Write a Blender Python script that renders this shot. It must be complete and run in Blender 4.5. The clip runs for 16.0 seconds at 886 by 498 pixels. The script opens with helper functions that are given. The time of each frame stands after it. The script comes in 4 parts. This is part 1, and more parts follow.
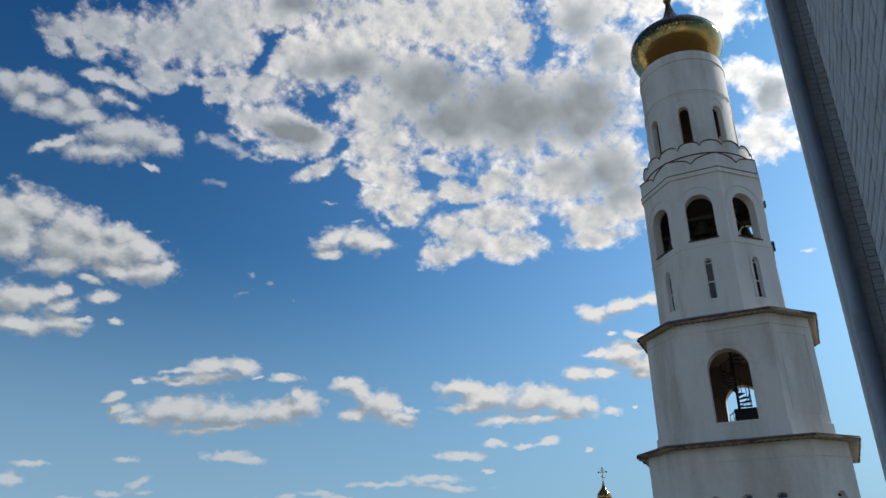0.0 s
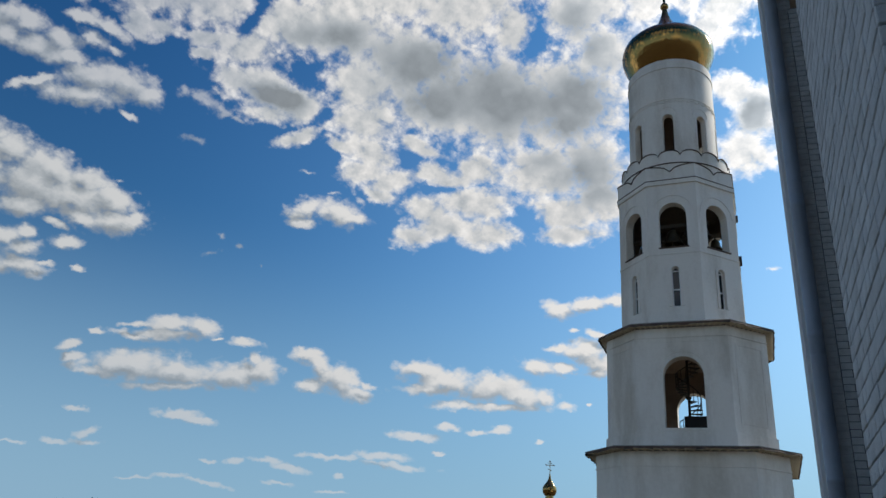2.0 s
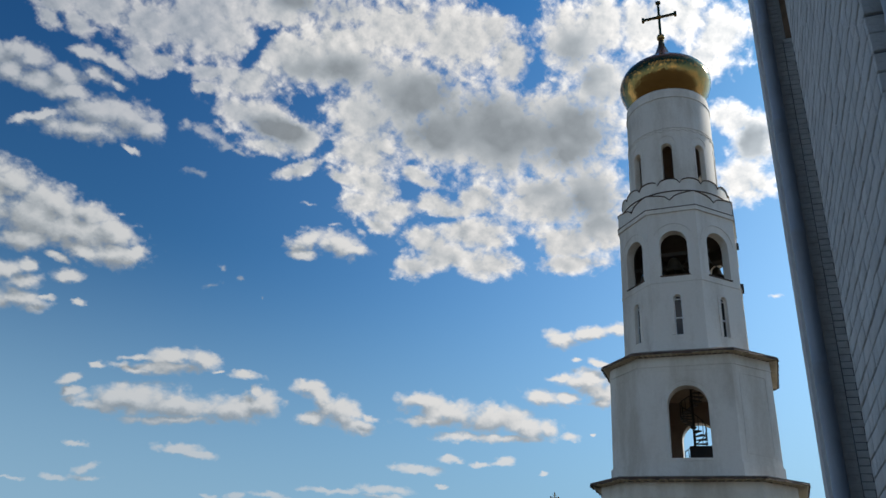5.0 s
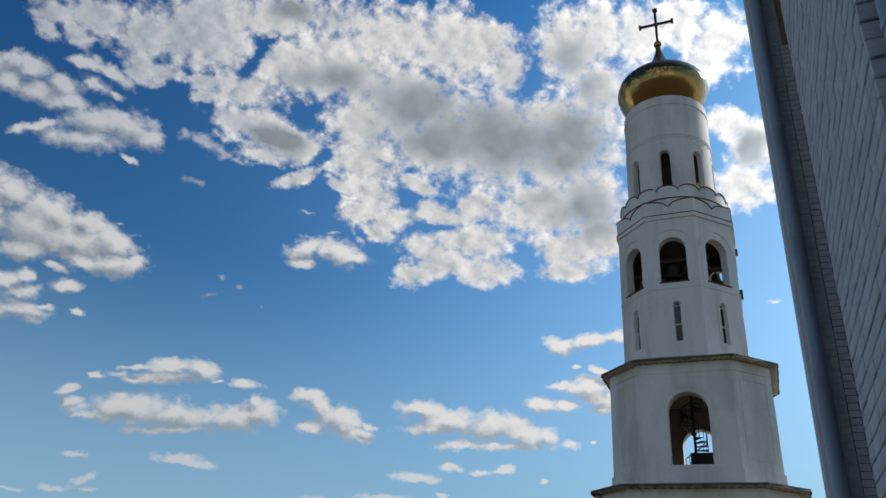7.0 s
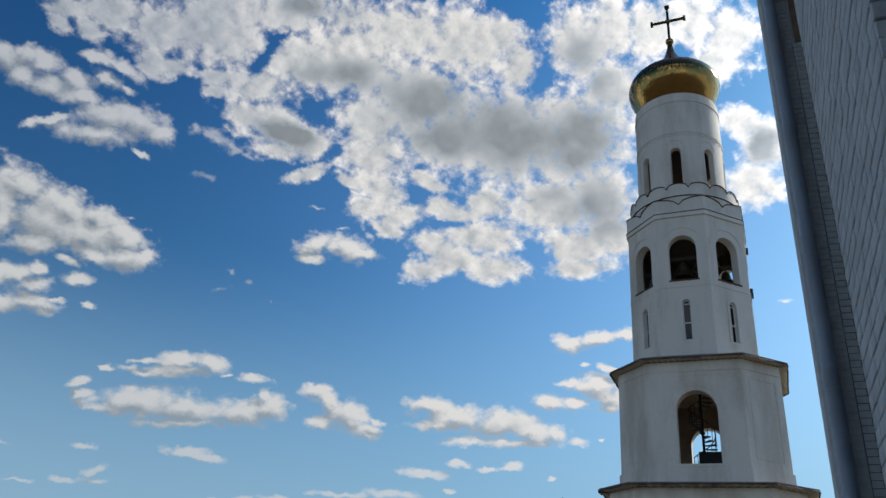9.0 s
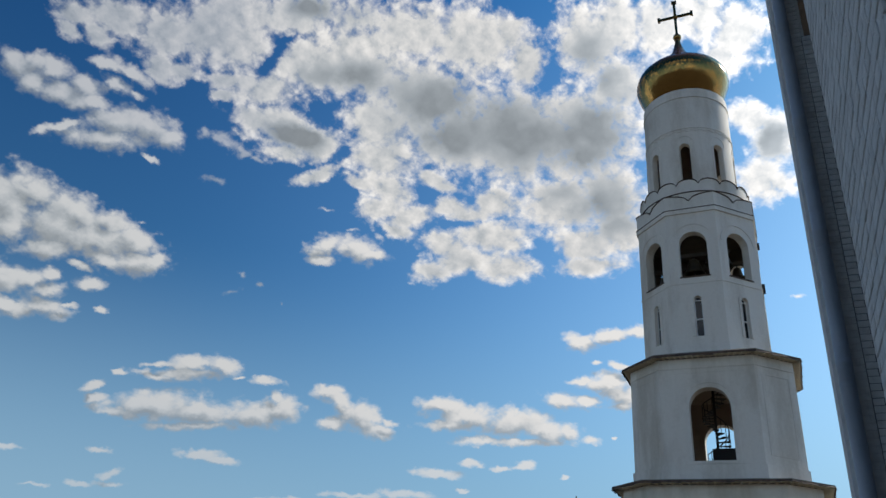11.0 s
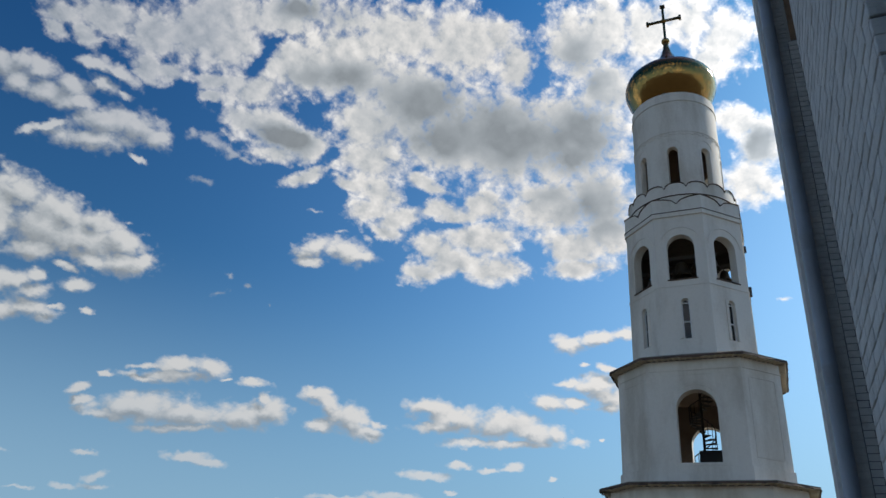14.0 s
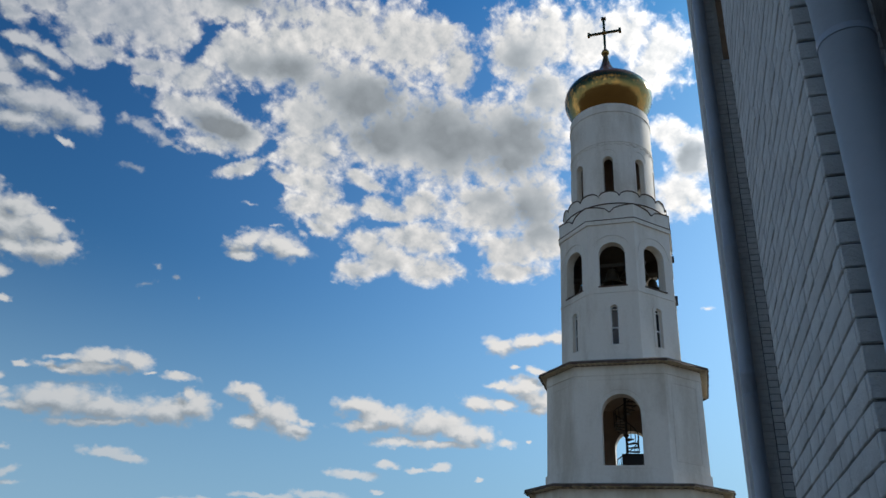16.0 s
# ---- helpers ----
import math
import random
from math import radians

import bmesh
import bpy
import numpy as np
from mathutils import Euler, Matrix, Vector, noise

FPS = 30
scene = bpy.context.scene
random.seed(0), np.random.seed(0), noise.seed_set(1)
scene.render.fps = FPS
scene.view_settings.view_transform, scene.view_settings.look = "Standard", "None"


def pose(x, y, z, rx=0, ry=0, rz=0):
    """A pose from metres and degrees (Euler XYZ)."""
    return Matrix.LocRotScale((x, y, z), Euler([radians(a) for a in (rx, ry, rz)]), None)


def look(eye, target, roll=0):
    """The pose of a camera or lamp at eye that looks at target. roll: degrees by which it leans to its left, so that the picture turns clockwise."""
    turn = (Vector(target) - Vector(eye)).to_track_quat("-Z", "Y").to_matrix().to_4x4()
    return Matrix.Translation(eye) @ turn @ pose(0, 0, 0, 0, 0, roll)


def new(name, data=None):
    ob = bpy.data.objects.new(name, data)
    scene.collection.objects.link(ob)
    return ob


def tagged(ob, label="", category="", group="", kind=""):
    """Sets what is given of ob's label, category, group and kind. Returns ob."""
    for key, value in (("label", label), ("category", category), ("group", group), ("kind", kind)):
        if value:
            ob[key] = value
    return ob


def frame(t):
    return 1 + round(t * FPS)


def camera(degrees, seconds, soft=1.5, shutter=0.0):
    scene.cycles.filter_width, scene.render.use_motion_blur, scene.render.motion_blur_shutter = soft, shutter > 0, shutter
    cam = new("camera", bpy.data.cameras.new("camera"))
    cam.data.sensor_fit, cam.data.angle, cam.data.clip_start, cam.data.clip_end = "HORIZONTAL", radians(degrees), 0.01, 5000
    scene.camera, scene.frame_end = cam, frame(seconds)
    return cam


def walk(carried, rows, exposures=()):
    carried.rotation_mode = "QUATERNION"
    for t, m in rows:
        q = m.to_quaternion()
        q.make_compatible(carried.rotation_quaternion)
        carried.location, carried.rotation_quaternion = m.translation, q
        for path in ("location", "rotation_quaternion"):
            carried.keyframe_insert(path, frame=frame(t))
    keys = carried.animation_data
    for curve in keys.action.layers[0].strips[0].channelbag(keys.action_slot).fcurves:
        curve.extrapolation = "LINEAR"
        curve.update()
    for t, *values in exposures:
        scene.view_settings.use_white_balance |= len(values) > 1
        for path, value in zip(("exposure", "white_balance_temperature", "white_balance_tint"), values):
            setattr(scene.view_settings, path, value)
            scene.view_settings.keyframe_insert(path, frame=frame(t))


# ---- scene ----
# ---- camera: it stands still at eye height and turns ----
EYE = (0.0, 0.0, 1.6)
cam = camera(61.0, 16.0)
TURNS = (
    (0.0, 115.91, 0.15, 2.20),
    (0.5, 115.48, -0.82, 0.51),
    (1.0, 115.59, -4.67, -2.68),
    (1.5, 115.14, -5.63, -2.73),
    (2.0, 114.72, -4.35, -2.25),
    (2.5, 114.44, -4.49, -2.33),
    (3.0, 114.20, -4.12, -2.18),
    (3.5, 113.98, -3.93, -2.06),
    (4.0, 114.46, -3.80, -1.92),
    (4.5, 116.43, -3.95, -1.93),
    (7.0, 117.58, -3.57, -1.86),
    (7.5, 117.46, -3.73, -1.70),
    (8.0, 117.38, -3.83, -1.48),
    (8.5, 117.32, -4.09, -1.42),
    (9.0, 117.28, -4.28, -1.44),
    (11.5, 117.16, -3.89, -0.24),
    (12.0, 117.09, -4.00, -0.23),
    (12.5, 117.02, -3.81, -0.20),
    (13.0, 117.24, -3.70, -0.85),
    (13.5, 117.39, -3.80, -1.08),
    (14.0, 117.40, -3.67, -1.26),
    (14.5, 117.43, -3.75, -1.48),
    (15.0, 117.47, -3.93, -2.27),
    (15.5, 117.47, -4.10, -4.35),
    (16.0, 117.70, -3.41, -6.62),
)
walk(cam, [(t, pose(*EYE, rx, ry, rz)) for t, rx, ry, rz in TURNS], exposures=((0.0, 0.17), (16.0, 0.17)))

# ---- light: an afternoon sky with broken cumulus, the sun beyond the tower ----
SUN_AZ, SUN_EL = 62.0, 42.0     # degrees east of the line of sight, and above the horizon
sun_way = Vector((math.sin(radians(SUN_AZ)) * math.cos(radians(SUN_EL)),
                  math.cos(radians(SUN_AZ)) * math.cos(radians(SUN_EL)), math.sin(radians(SUN_EL))))
sun_data = bpy.data.lights.new("sun", "SUN")
sun_data.energy, sun_data.angle, sun_data.color = 4.0, radians(0.5), (1.0, 0.93, 0.82)
sun = new("sun", sun_data)
sun.matrix_world = look((40, 60, 90), Vector((40, 60, 90)) - sun_way)

world = bpy.data.worlds.new("sky")
scene.world = world
world.use_nodes = True


class Nodes:
    """A short way to write node trees."""

    def __init__(self, tree):
        self.tree = tree
        tree.nodes.clear()

    def add(self, kind, **values):
        node = self.tree.nodes.new(kind)
        for key, value in values.items():
            if key in node.inputs:
                self.feed(node.inputs[key], value)
        return node

    def feed(self, socket, value):
        if isinstance(value, bpy.types.NodeSocket):
            self.tree.links.new(value, socket)
        else:
            socket.default_value = value

    def math(self, op, a, b=0.0, c=0.0, clamp=False):
        node = self.tree.nodes.new("ShaderNodeMath")
        node.operation, node.use_clamp = op, clamp
        for socket, value in zip(node.inputs, (a, b, c)):
            self.feed(socket, value)
        return node.outputs[0]

    def vec(self, op, a, b=(0, 0, 0)):
        node = self.tree.nodes.new("ShaderNodeVectorMath")
        node.operation = op
        self.feed(node.inputs[0], a)
        if op != "LENGTH":
            self.feed(node.inputs[1], b)
        return node.outputs["Value" if op in ("LENGTH", "DOT_PRODUCT") else "Vector"]

    def noise(self, at, scale, detail=4.0, rough=0.55, distort=0.0, colour=False):
        node = self.add("ShaderNodeTexNoise", Vector=at, Scale=scale, Detail=detail, Roughness=rough, Distortion=distort)
        return node.outputs["Color" if colour else "Fac"]

    def ramp(self, fac, lo, hi, a=0.0, b=1.0, smooth=True):
        node = self.tree.nodes.new("ShaderNodeMapRange")
        node.interpolation_type = "SMOOTHSTEP" if smooth else "LINEAR"
        for socket, value in zip(node.inputs, (fac, lo, hi, a, b)):
            self.feed(socket, value)
        return node.outputs[0]

    def mix(self, fac, a, b, blend="MIX"):
        node = self.tree.nodes.new("ShaderNodeMix")
        node.data_type, node.blend_type = "RGBA", blend
        self.feed(node.inputs[0], fac)
        self.feed(node.inputs[6], a if isinstance(a, bpy.types.NodeSocket) else (*a, 1))
        self.feed(node.inputs[7], b if isinstance(b, bpy.types.NodeSocket) else (*b, 1))
        return node.outputs[2]

    def xyz(self, x, y, z=0.0):
        node = self.tree.nodes.new("ShaderNodeCombineXYZ")
        for socket, value in zip(node.inputs, (x, y, z)):
            self.feed(socket, value)
        return node.outputs[0]


# clouds: azimuth, elevation, half width, half height, slant; all in degrees
BANK_WEST = ((-35.7, 37.4, 1.61, 0.91, 5), (-35.6, 36.3, 1.01, 0.52, -14), (-32.4, 38.2, 3.03, 1.30, 7),
             (-33.6, 36.7, 1.20, 0.69, -18), (-28.3, 38.4, 3.20, 1.91, 2), (-27.9, 36.1, 1.54, 0.98, -6),
             (-26.0, 36.2, 1.37, 0.70, 8), (-25.2, 39.3, 3.38, 2.30, 11), (-22.2, 39.4, 3.49, 2.14, 10),
             (-22.5, 36.6, 1.90, 0.64, 14), (-22.5, 35.6, 1.03, 0.48, -2), (-19.3, 36.8, 3.46, 1.41, 11),
             (-22.3, 41.4, 4.08, 1.92, 12), (-17.3, 42.5, 4.30, 1.93, 9), (-15.4, 39.3, 4.20, 2.00, 8),
             (-16.7, 34.4, 3.93, 1.73, -2), (-19.2, 34.5, 2.16, 0.81, 4), (-14.0, 33.7, 2.96, 1.58, -3),
             (-15.8, 32.7, 2.42, 0.83, 2), (5.2, 41.7, 2.67, 2.39, -11))
BANK_HEART = ((-10.9, 40.8, 4.96, 3.92, -3), (-8.3, 35.8, 3.65, 2.49, 3), (-7.9, 33.3, 3.55, 1.69, -2),
              (-6.3, 43.0, 5.10, 2.36, 3), (-4.4, 38.3, 5.94, 3.27, 2), (0.0, 42.7, 5.09, 2.76, -0), (-0.4, 35.7, 6.29, 2.93, 1),
              (4.3, 35.9, 6.74, 3.74, -2), (10.5, 35.8, 5.54, 3.71, -5), (11.2, 42.7, 3.81, 2.73, -6),
              (14.0, 43.4, 3.24, 2.32, -6), (13.8, 39.4, 3.10, 2.01, -5), (3.4, 43.2, 2.27, 1.58, -2),
              (21.5, 43.3, 3.04, 1.89, -9), (17.8, 43.2, 2.88, 2.30, -8), (24.8, 41.6, 2.64, 2.26, -10),
              (23.0, 40.0, 2.17, 1.35, -9), (24.7, 35.8, 2.02, 1.18, -9), (26.2, 33.9, 2.35, 1.95, 79),
              (25.1, 31.3, 2.13, 1.51, -1))
BANK_FRINGE = ((-13.1, 31.5, 2.38, 0.60, 26), (-9.6, 31.4, 1.75, 0.52, -14), (-6.8, 31.1, 2.56, 1.20, -10),
               (-7.3, 29.7, 2.55, 0.85, 6), (-4.8, 29.3, 2.44, 1.13, 17), (-5.6, 28.2, 1.55, 0.52, -7),
               (-2.6, 32.1, 2.97, 0.70, -17), (-0.9, 30.3, 2.58, 0.86, -5), (0.6, 29.7, 2.77, 0.52, 7),
               (3.0, 30.7, 2.79, 1.20, 1), (8.5, 30.8, 3.90, 2.12, -2), (12.4, 31.2, 3.35, 2.52, -4), (13.3, 28.6, 2.80, 1.90, 4),
               (10.4, 27.8, 2.82, 1.70, -2), (2.2, 28.1, 4.37, 1.51, 6), (-1.2, 27.5, 2.43, 1.21, 3), (-2.4, 25.4, 1.90, 0.86, 4),
               (-0.1, 26.3, 2.78, 1.21, 3), (3.8, 26.0, 3.14, 1.07, 1), (10.8, 26.1, 2.78, 0.76, 3))
GAPS = ((-19.0, 38.8, 1.52, 0.38, 63), (-17.8, 40.7, 1.11, 0.24, 23), (6.5, 42.7, 1.56, 0.36, -1), (7.1, 40.9, 1.14, 0.86, 71),
        (5.9, 45.0, 1.80, 0.56, -13), (3.0, 45.6, 1.23, 0.36, 13), (-3.5, 31.0, 1.59, 0.43, -8), (0.3, 30.8, 0.89, 0.43, -13),
        (-0.8, 29.0, 2.25, 0.30, 14), (-10.8, 35.2, 1.00, 0.51, -14), (-11.2, 32.0, 1.16, 0.39, -17),
        (-13.4, 36.5, 0.92, 0.54, 8), (-11.9, 33.0, 1.74, 0.35, 26), (7.3, 26.8, 1.02, 0.70, -22), (-11.2, 42.3, 1.10, 0.32, 8),
        (-10.0, 40.6, 1.62, 0.24, 7))
THICK = ((5.4, 34.8, 9.59, 2.52, -6), (-0.6, 38.4, 7.53, 1.65, 1), (11.2, 40.7, 2.93, 1.80, -4), (12.6, 36.4, 3.52, 2.05, -4),
         (-9.9, 38.9, 4.83, 1.14, 7), (26.2, 33.7, 1.34, 1.13, 79), (-15.6, 34.0, 2.46, 0.74, 2), (-14.3, 43.5, 3.31, 0.86, 9),
         (12.4, 30.3, 2.38, 1.69, -3))
WEST_HIGH = ((-36.5, 33.5, 1.32, 0.66, 8), (-35.1, 33.3, 1.55, 0.74, 7), (-36.2, 32.0, 1.12, 0.73, 1),
             (-34.0, 32.1, 2.34, 0.82, -4), (-33.0, 33.1, 1.40, 0.83, 1), (-31.8, 32.3, 1.61, 0.53, 0),
             (-31.6, 35.1, 1.89, 0.42, 10), (-29.8, 35.1, 1.90, 0.51, -13), (-30.5, 34.0, 1.33, 0.54, -9),
             (-29.0, 33.7, 0.76, 0.31, -9), (-29.8, 31.6, 2.91, 1.08, 17), (-27.5, 31.9, 2.14, 1.18, 2),
             (-33.4, 30.1, 1.91, 0.30, 30), (-30.2, 30.2, 3.27, 0.77, 12), (-25.6, 31.6, 1.30, 0.79, 2),
             (-26.8, 29.8, 0.84, 0.24, -8))
WISPS = ((-23.2, 32.5, 0.61, 0.54, -64), (-21.8, 32.6, 1.01, 0.65, 5), (-20.7, 32.2, 1.66, 0.61, -5),
         (-19.7, 31.8, 0.83, 0.37, 12), (-18.5, 31.7, 0.84, 0.21, -6), (-21.4, 29.5, 1.16, 0.37, -1),
         (-18.1, 21.8, 1.01, 0.33, 22), (-17.6, 23.2, 0.43, 0.21, 10), (-16.2, 22.7, 0.30, 0.21, 7),
         (-14.2, 21.5, 0.25, 0.22, -71), (-25.9, 25.3, 0.36, 0.20, 14), (-7.2, 27.6, 0.56, 0.44, -20),
         (-9.5, 27.8, 0.76, 0.17, 7), (-11.9, 29.1, 0.72, 0.21, -0))
WEST_LOW = ((-33.6, 25.3, 2.21, 1.25, -10), (-30.7, 24.8, 2.30, 1.21, -10), (-28.3, 24.7, 1.57, 1.08, -7),
            (-31.5, 23.6, 2.60, 1.89, 2), (-28.7, 23.4, 3.09, 1.24, 9), (-26.0, 23.9, 1.82, 1.09, -12),
            (-31.7, 21.9, 1.79, 0.76, 15), (-25.6, 22.4, 2.38, 0.91, 13), (-24.3, 22.9, 1.00, 0.56, 12),
            (-27.5, 22.1, 1.95, 0.54, -7), (-29.4, 21.4, 0.93, 0.26, -6), (-31.8, 19.6, 1.17, 0.82, 12),
            (-30.7, 20.2, 0.88, 0.57, 25), (-30.8, 19.2, 1.40, 0.68, 14), (-30.7, 18.1, 1.85, 0.73, -3),
            (-28.3, 20.2, 1.11, 0.50, 8), (-29.1, 18.5, 0.64, 0.19, 13), (-26.9, 18.7, 0.48, 0.19, 12))
FAR_WEST = ((-35.4, 24.2, 2.19, 1.66, -13), (-34.4, 22.6, 1.44, 1.04, -2), (-33.9, 19.3, 1.82, 0.96, 3),
            (-32.6, 17.6, 2.27, 0.55, 0), (-37.7, 32.8, 1.51, 0.88, -2), (-30.2, 8.9, 1.01, 0.21, -0),
            (-31.6, 7.9, 0.84, 0.41, 1))
MIDDLE_WEST = ((-19.7, 16.3, 1.79, 0.63, 9), (-17.7, 16.4, 1.23, 0.63, -7), (-20.1, 15.5, 2.36, 0.43, 9),
               (-22.2, 15.8, 1.33, 0.20, 15), (-22.6, 15.0, 1.54, 0.27, -2), (-24.8, 14.8, 0.51, 0.19, 10),
               (-16.3, 15.8, 0.49, 0.16, 8), (-14.5, 15.8, 1.16, 0.32, 2), (-26.1, 13.6, 0.76, 0.31, 32),
               (-25.7, 12.9, 0.85, 0.34, 9), (-21.9, 13.1, 3.40, 0.85, 12), (-19.1, 13.0, 4.74, 1.04, 5),
               (-15.2, 13.3, 3.25, 0.87, 7), (-12.9, 14.0, 1.56, 0.89, 15), (-13.4, 14.8, 0.58, 0.44, 2),
               (-24.2, 12.2, 1.65, 0.40, -1), (-18.9, 12.0, 3.49, 0.31, 8))
MIDDLE = ((-9.6, 15.6, 1.19, 0.49, 10), (-8.4, 14.9, 1.63, 0.69, -23), (-6.8, 14.1, 2.05, 0.97, -18), (-5.6, 13.2, 1.27, 0.61, 4),
          (-9.0, 13.4, 1.18, 0.44, 5), (-4.8, 13.8, 0.94, 0.28, -14), (-0.8, 15.4, 1.96, 0.66, -1), (1.6, 14.7, 3.03, 0.86, 0),
          (4.7, 14.5, 3.00, 1.10, -0), (7.2, 14.0, 2.32, 0.85, -3), (-0.1, 14.0, 2.16, 0.45, 4), (2.6, 13.0, 2.13, 0.36, 3),
          (5.6, 13.1, 3.38, 0.32, 2), (8.9, 14.0, 0.84, 0.64, 4), (10.7, 13.4, 0.83, 0.32, 2), (12.3, 13.6, 0.33, 0.12, 1))
EAST = ((12.5, 21.0, 2.63, 0.46, 9), (14.3, 21.2, 1.30, 0.37, -1), (9.9, 20.5, 1.24, 0.55, -9), (8.5, 16.2, 1.54, 0.58, -3),
        (10.4, 16.2, 0.93, 0.33, -4), (12.0, 17.5, 2.13, 0.70, 0), (10.0, 17.6, 1.08, 0.29, 1), (12.8, 16.7, 1.46, 0.82, -8),
        (13.0, 15.9, 0.84, 0.28, 1), (13.3, 18.6, 1.26, 0.29, -15), (11.1, 19.0, 0.43, 0.17, -9), (26.1, 23.0, 0.47, 0.16, -6),
        (-9.2, 26.5, 2.60, 0.98, -1), (-11.4, 26.4, 1.57, 0.73, 20), (-7.8, 26.2, 1.42, 0.47, 6), (-11.8, 25.2, 1.10, 0.38, 8))
LOW = ((-18.0, 10.2, 1.73, 0.34, 2), (-16.5, 10.0, 1.17, 0.30, -1), (-24.6, 9.6, 0.88, 0.18, -0), (-23.4, 8.2, 0.74, 0.30, 28),
       (-23.3, 7.5, 1.04, 0.21, 7), (-25.4, 7.3, 0.85, 0.21, -1), (-0.7, 10.5, 1.88, 0.32, -1), (1.8, 11.4, 1.01, 0.24, 3),
       (5.6, 11.4, 1.01, 0.28, 12), (4.1, 11.1, 0.83, 0.20, -6), (8.7, 10.8, 0.33, 0.12, 2))
LOWEST = ((-13.6, 7.5, 0.71, 0.23, 6), (-15.3, 7.3, 0.54, 0.15, 6), (-11.3, 7.8, 1.21, 0.23, -2), (-9.6, 7.4, 1.43, 0.27, -6),
          (-6.7, 8.5, 2.28, 0.20, 2), (-3.2, 8.9, 1.68, 0.32, -0), (-2.0, 8.3, 2.30, 0.24, -3), (-17.6, 6.1, 1.12, 0.15, 6),
          (-19.9, 5.7, 1.09, 0.11, 6), (-15.1, 5.9, 1.56, 0.15, -6), (-10.0, 6.3, 1.21, 0.15, -3), (-5.9, 7.3, 0.33, 0.24, 2),
          (-27.8, 6.9, 0.98, 0.11, 8), (-6.4, 6.1, 1.02, 0.12, 5), (1.2, 9.4, 0.51, 0.12, 4))

CLOUDY = 0.04


groups = {}


def cloud_group(blobs, soft):
    """A node group: how far a direction lies from the nearest of these clouds, in their own half widths."""
    if (blobs, soft) in groups:
        return groups[blobs, soft]
    tree = bpy.data.node_groups.new("clouds", "ShaderNodeTree")
    tree.interface.new_socket("at", in_out="INPUT", socket_type="NodeSocketVector")
    tree.interface.new_socket("far", in_out="OUTPUT", socket_type="NodeSocketFloat")
    g = Nodes(tree)
    x, y, _ = g.add("ShaderNodeSeparateXYZ", Vector=tree.nodes.new("NodeGroupInput").outputs[0]).outputs
    out = None
    for a, e, ra, re, slant in blobs:
        # the third number only keeps the clouds in a chain, one after another
        node = g.add("ShaderNodeMapping", Vector=g.xyz(x, y, 0.0 if out is None else out))
        node.vector_type = "TEXTURE"
        node.inputs["Location"].default_value = (a, e, 0)
        node.inputs["Rotation"].default_value = (0, 0, radians(slant))
        node.inputs["Scale"].default_value = (ra, re, 1e8)
        far = g.vec("LENGTH", node.outputs[0])
        out = far if out is None else g.math("SMOOTH_MIN", out, far, soft)
    tree.links.new(out, tree.nodes.new("NodeGroupOutput").inputs[0])
    groups[blobs, soft] = tree
    return tree


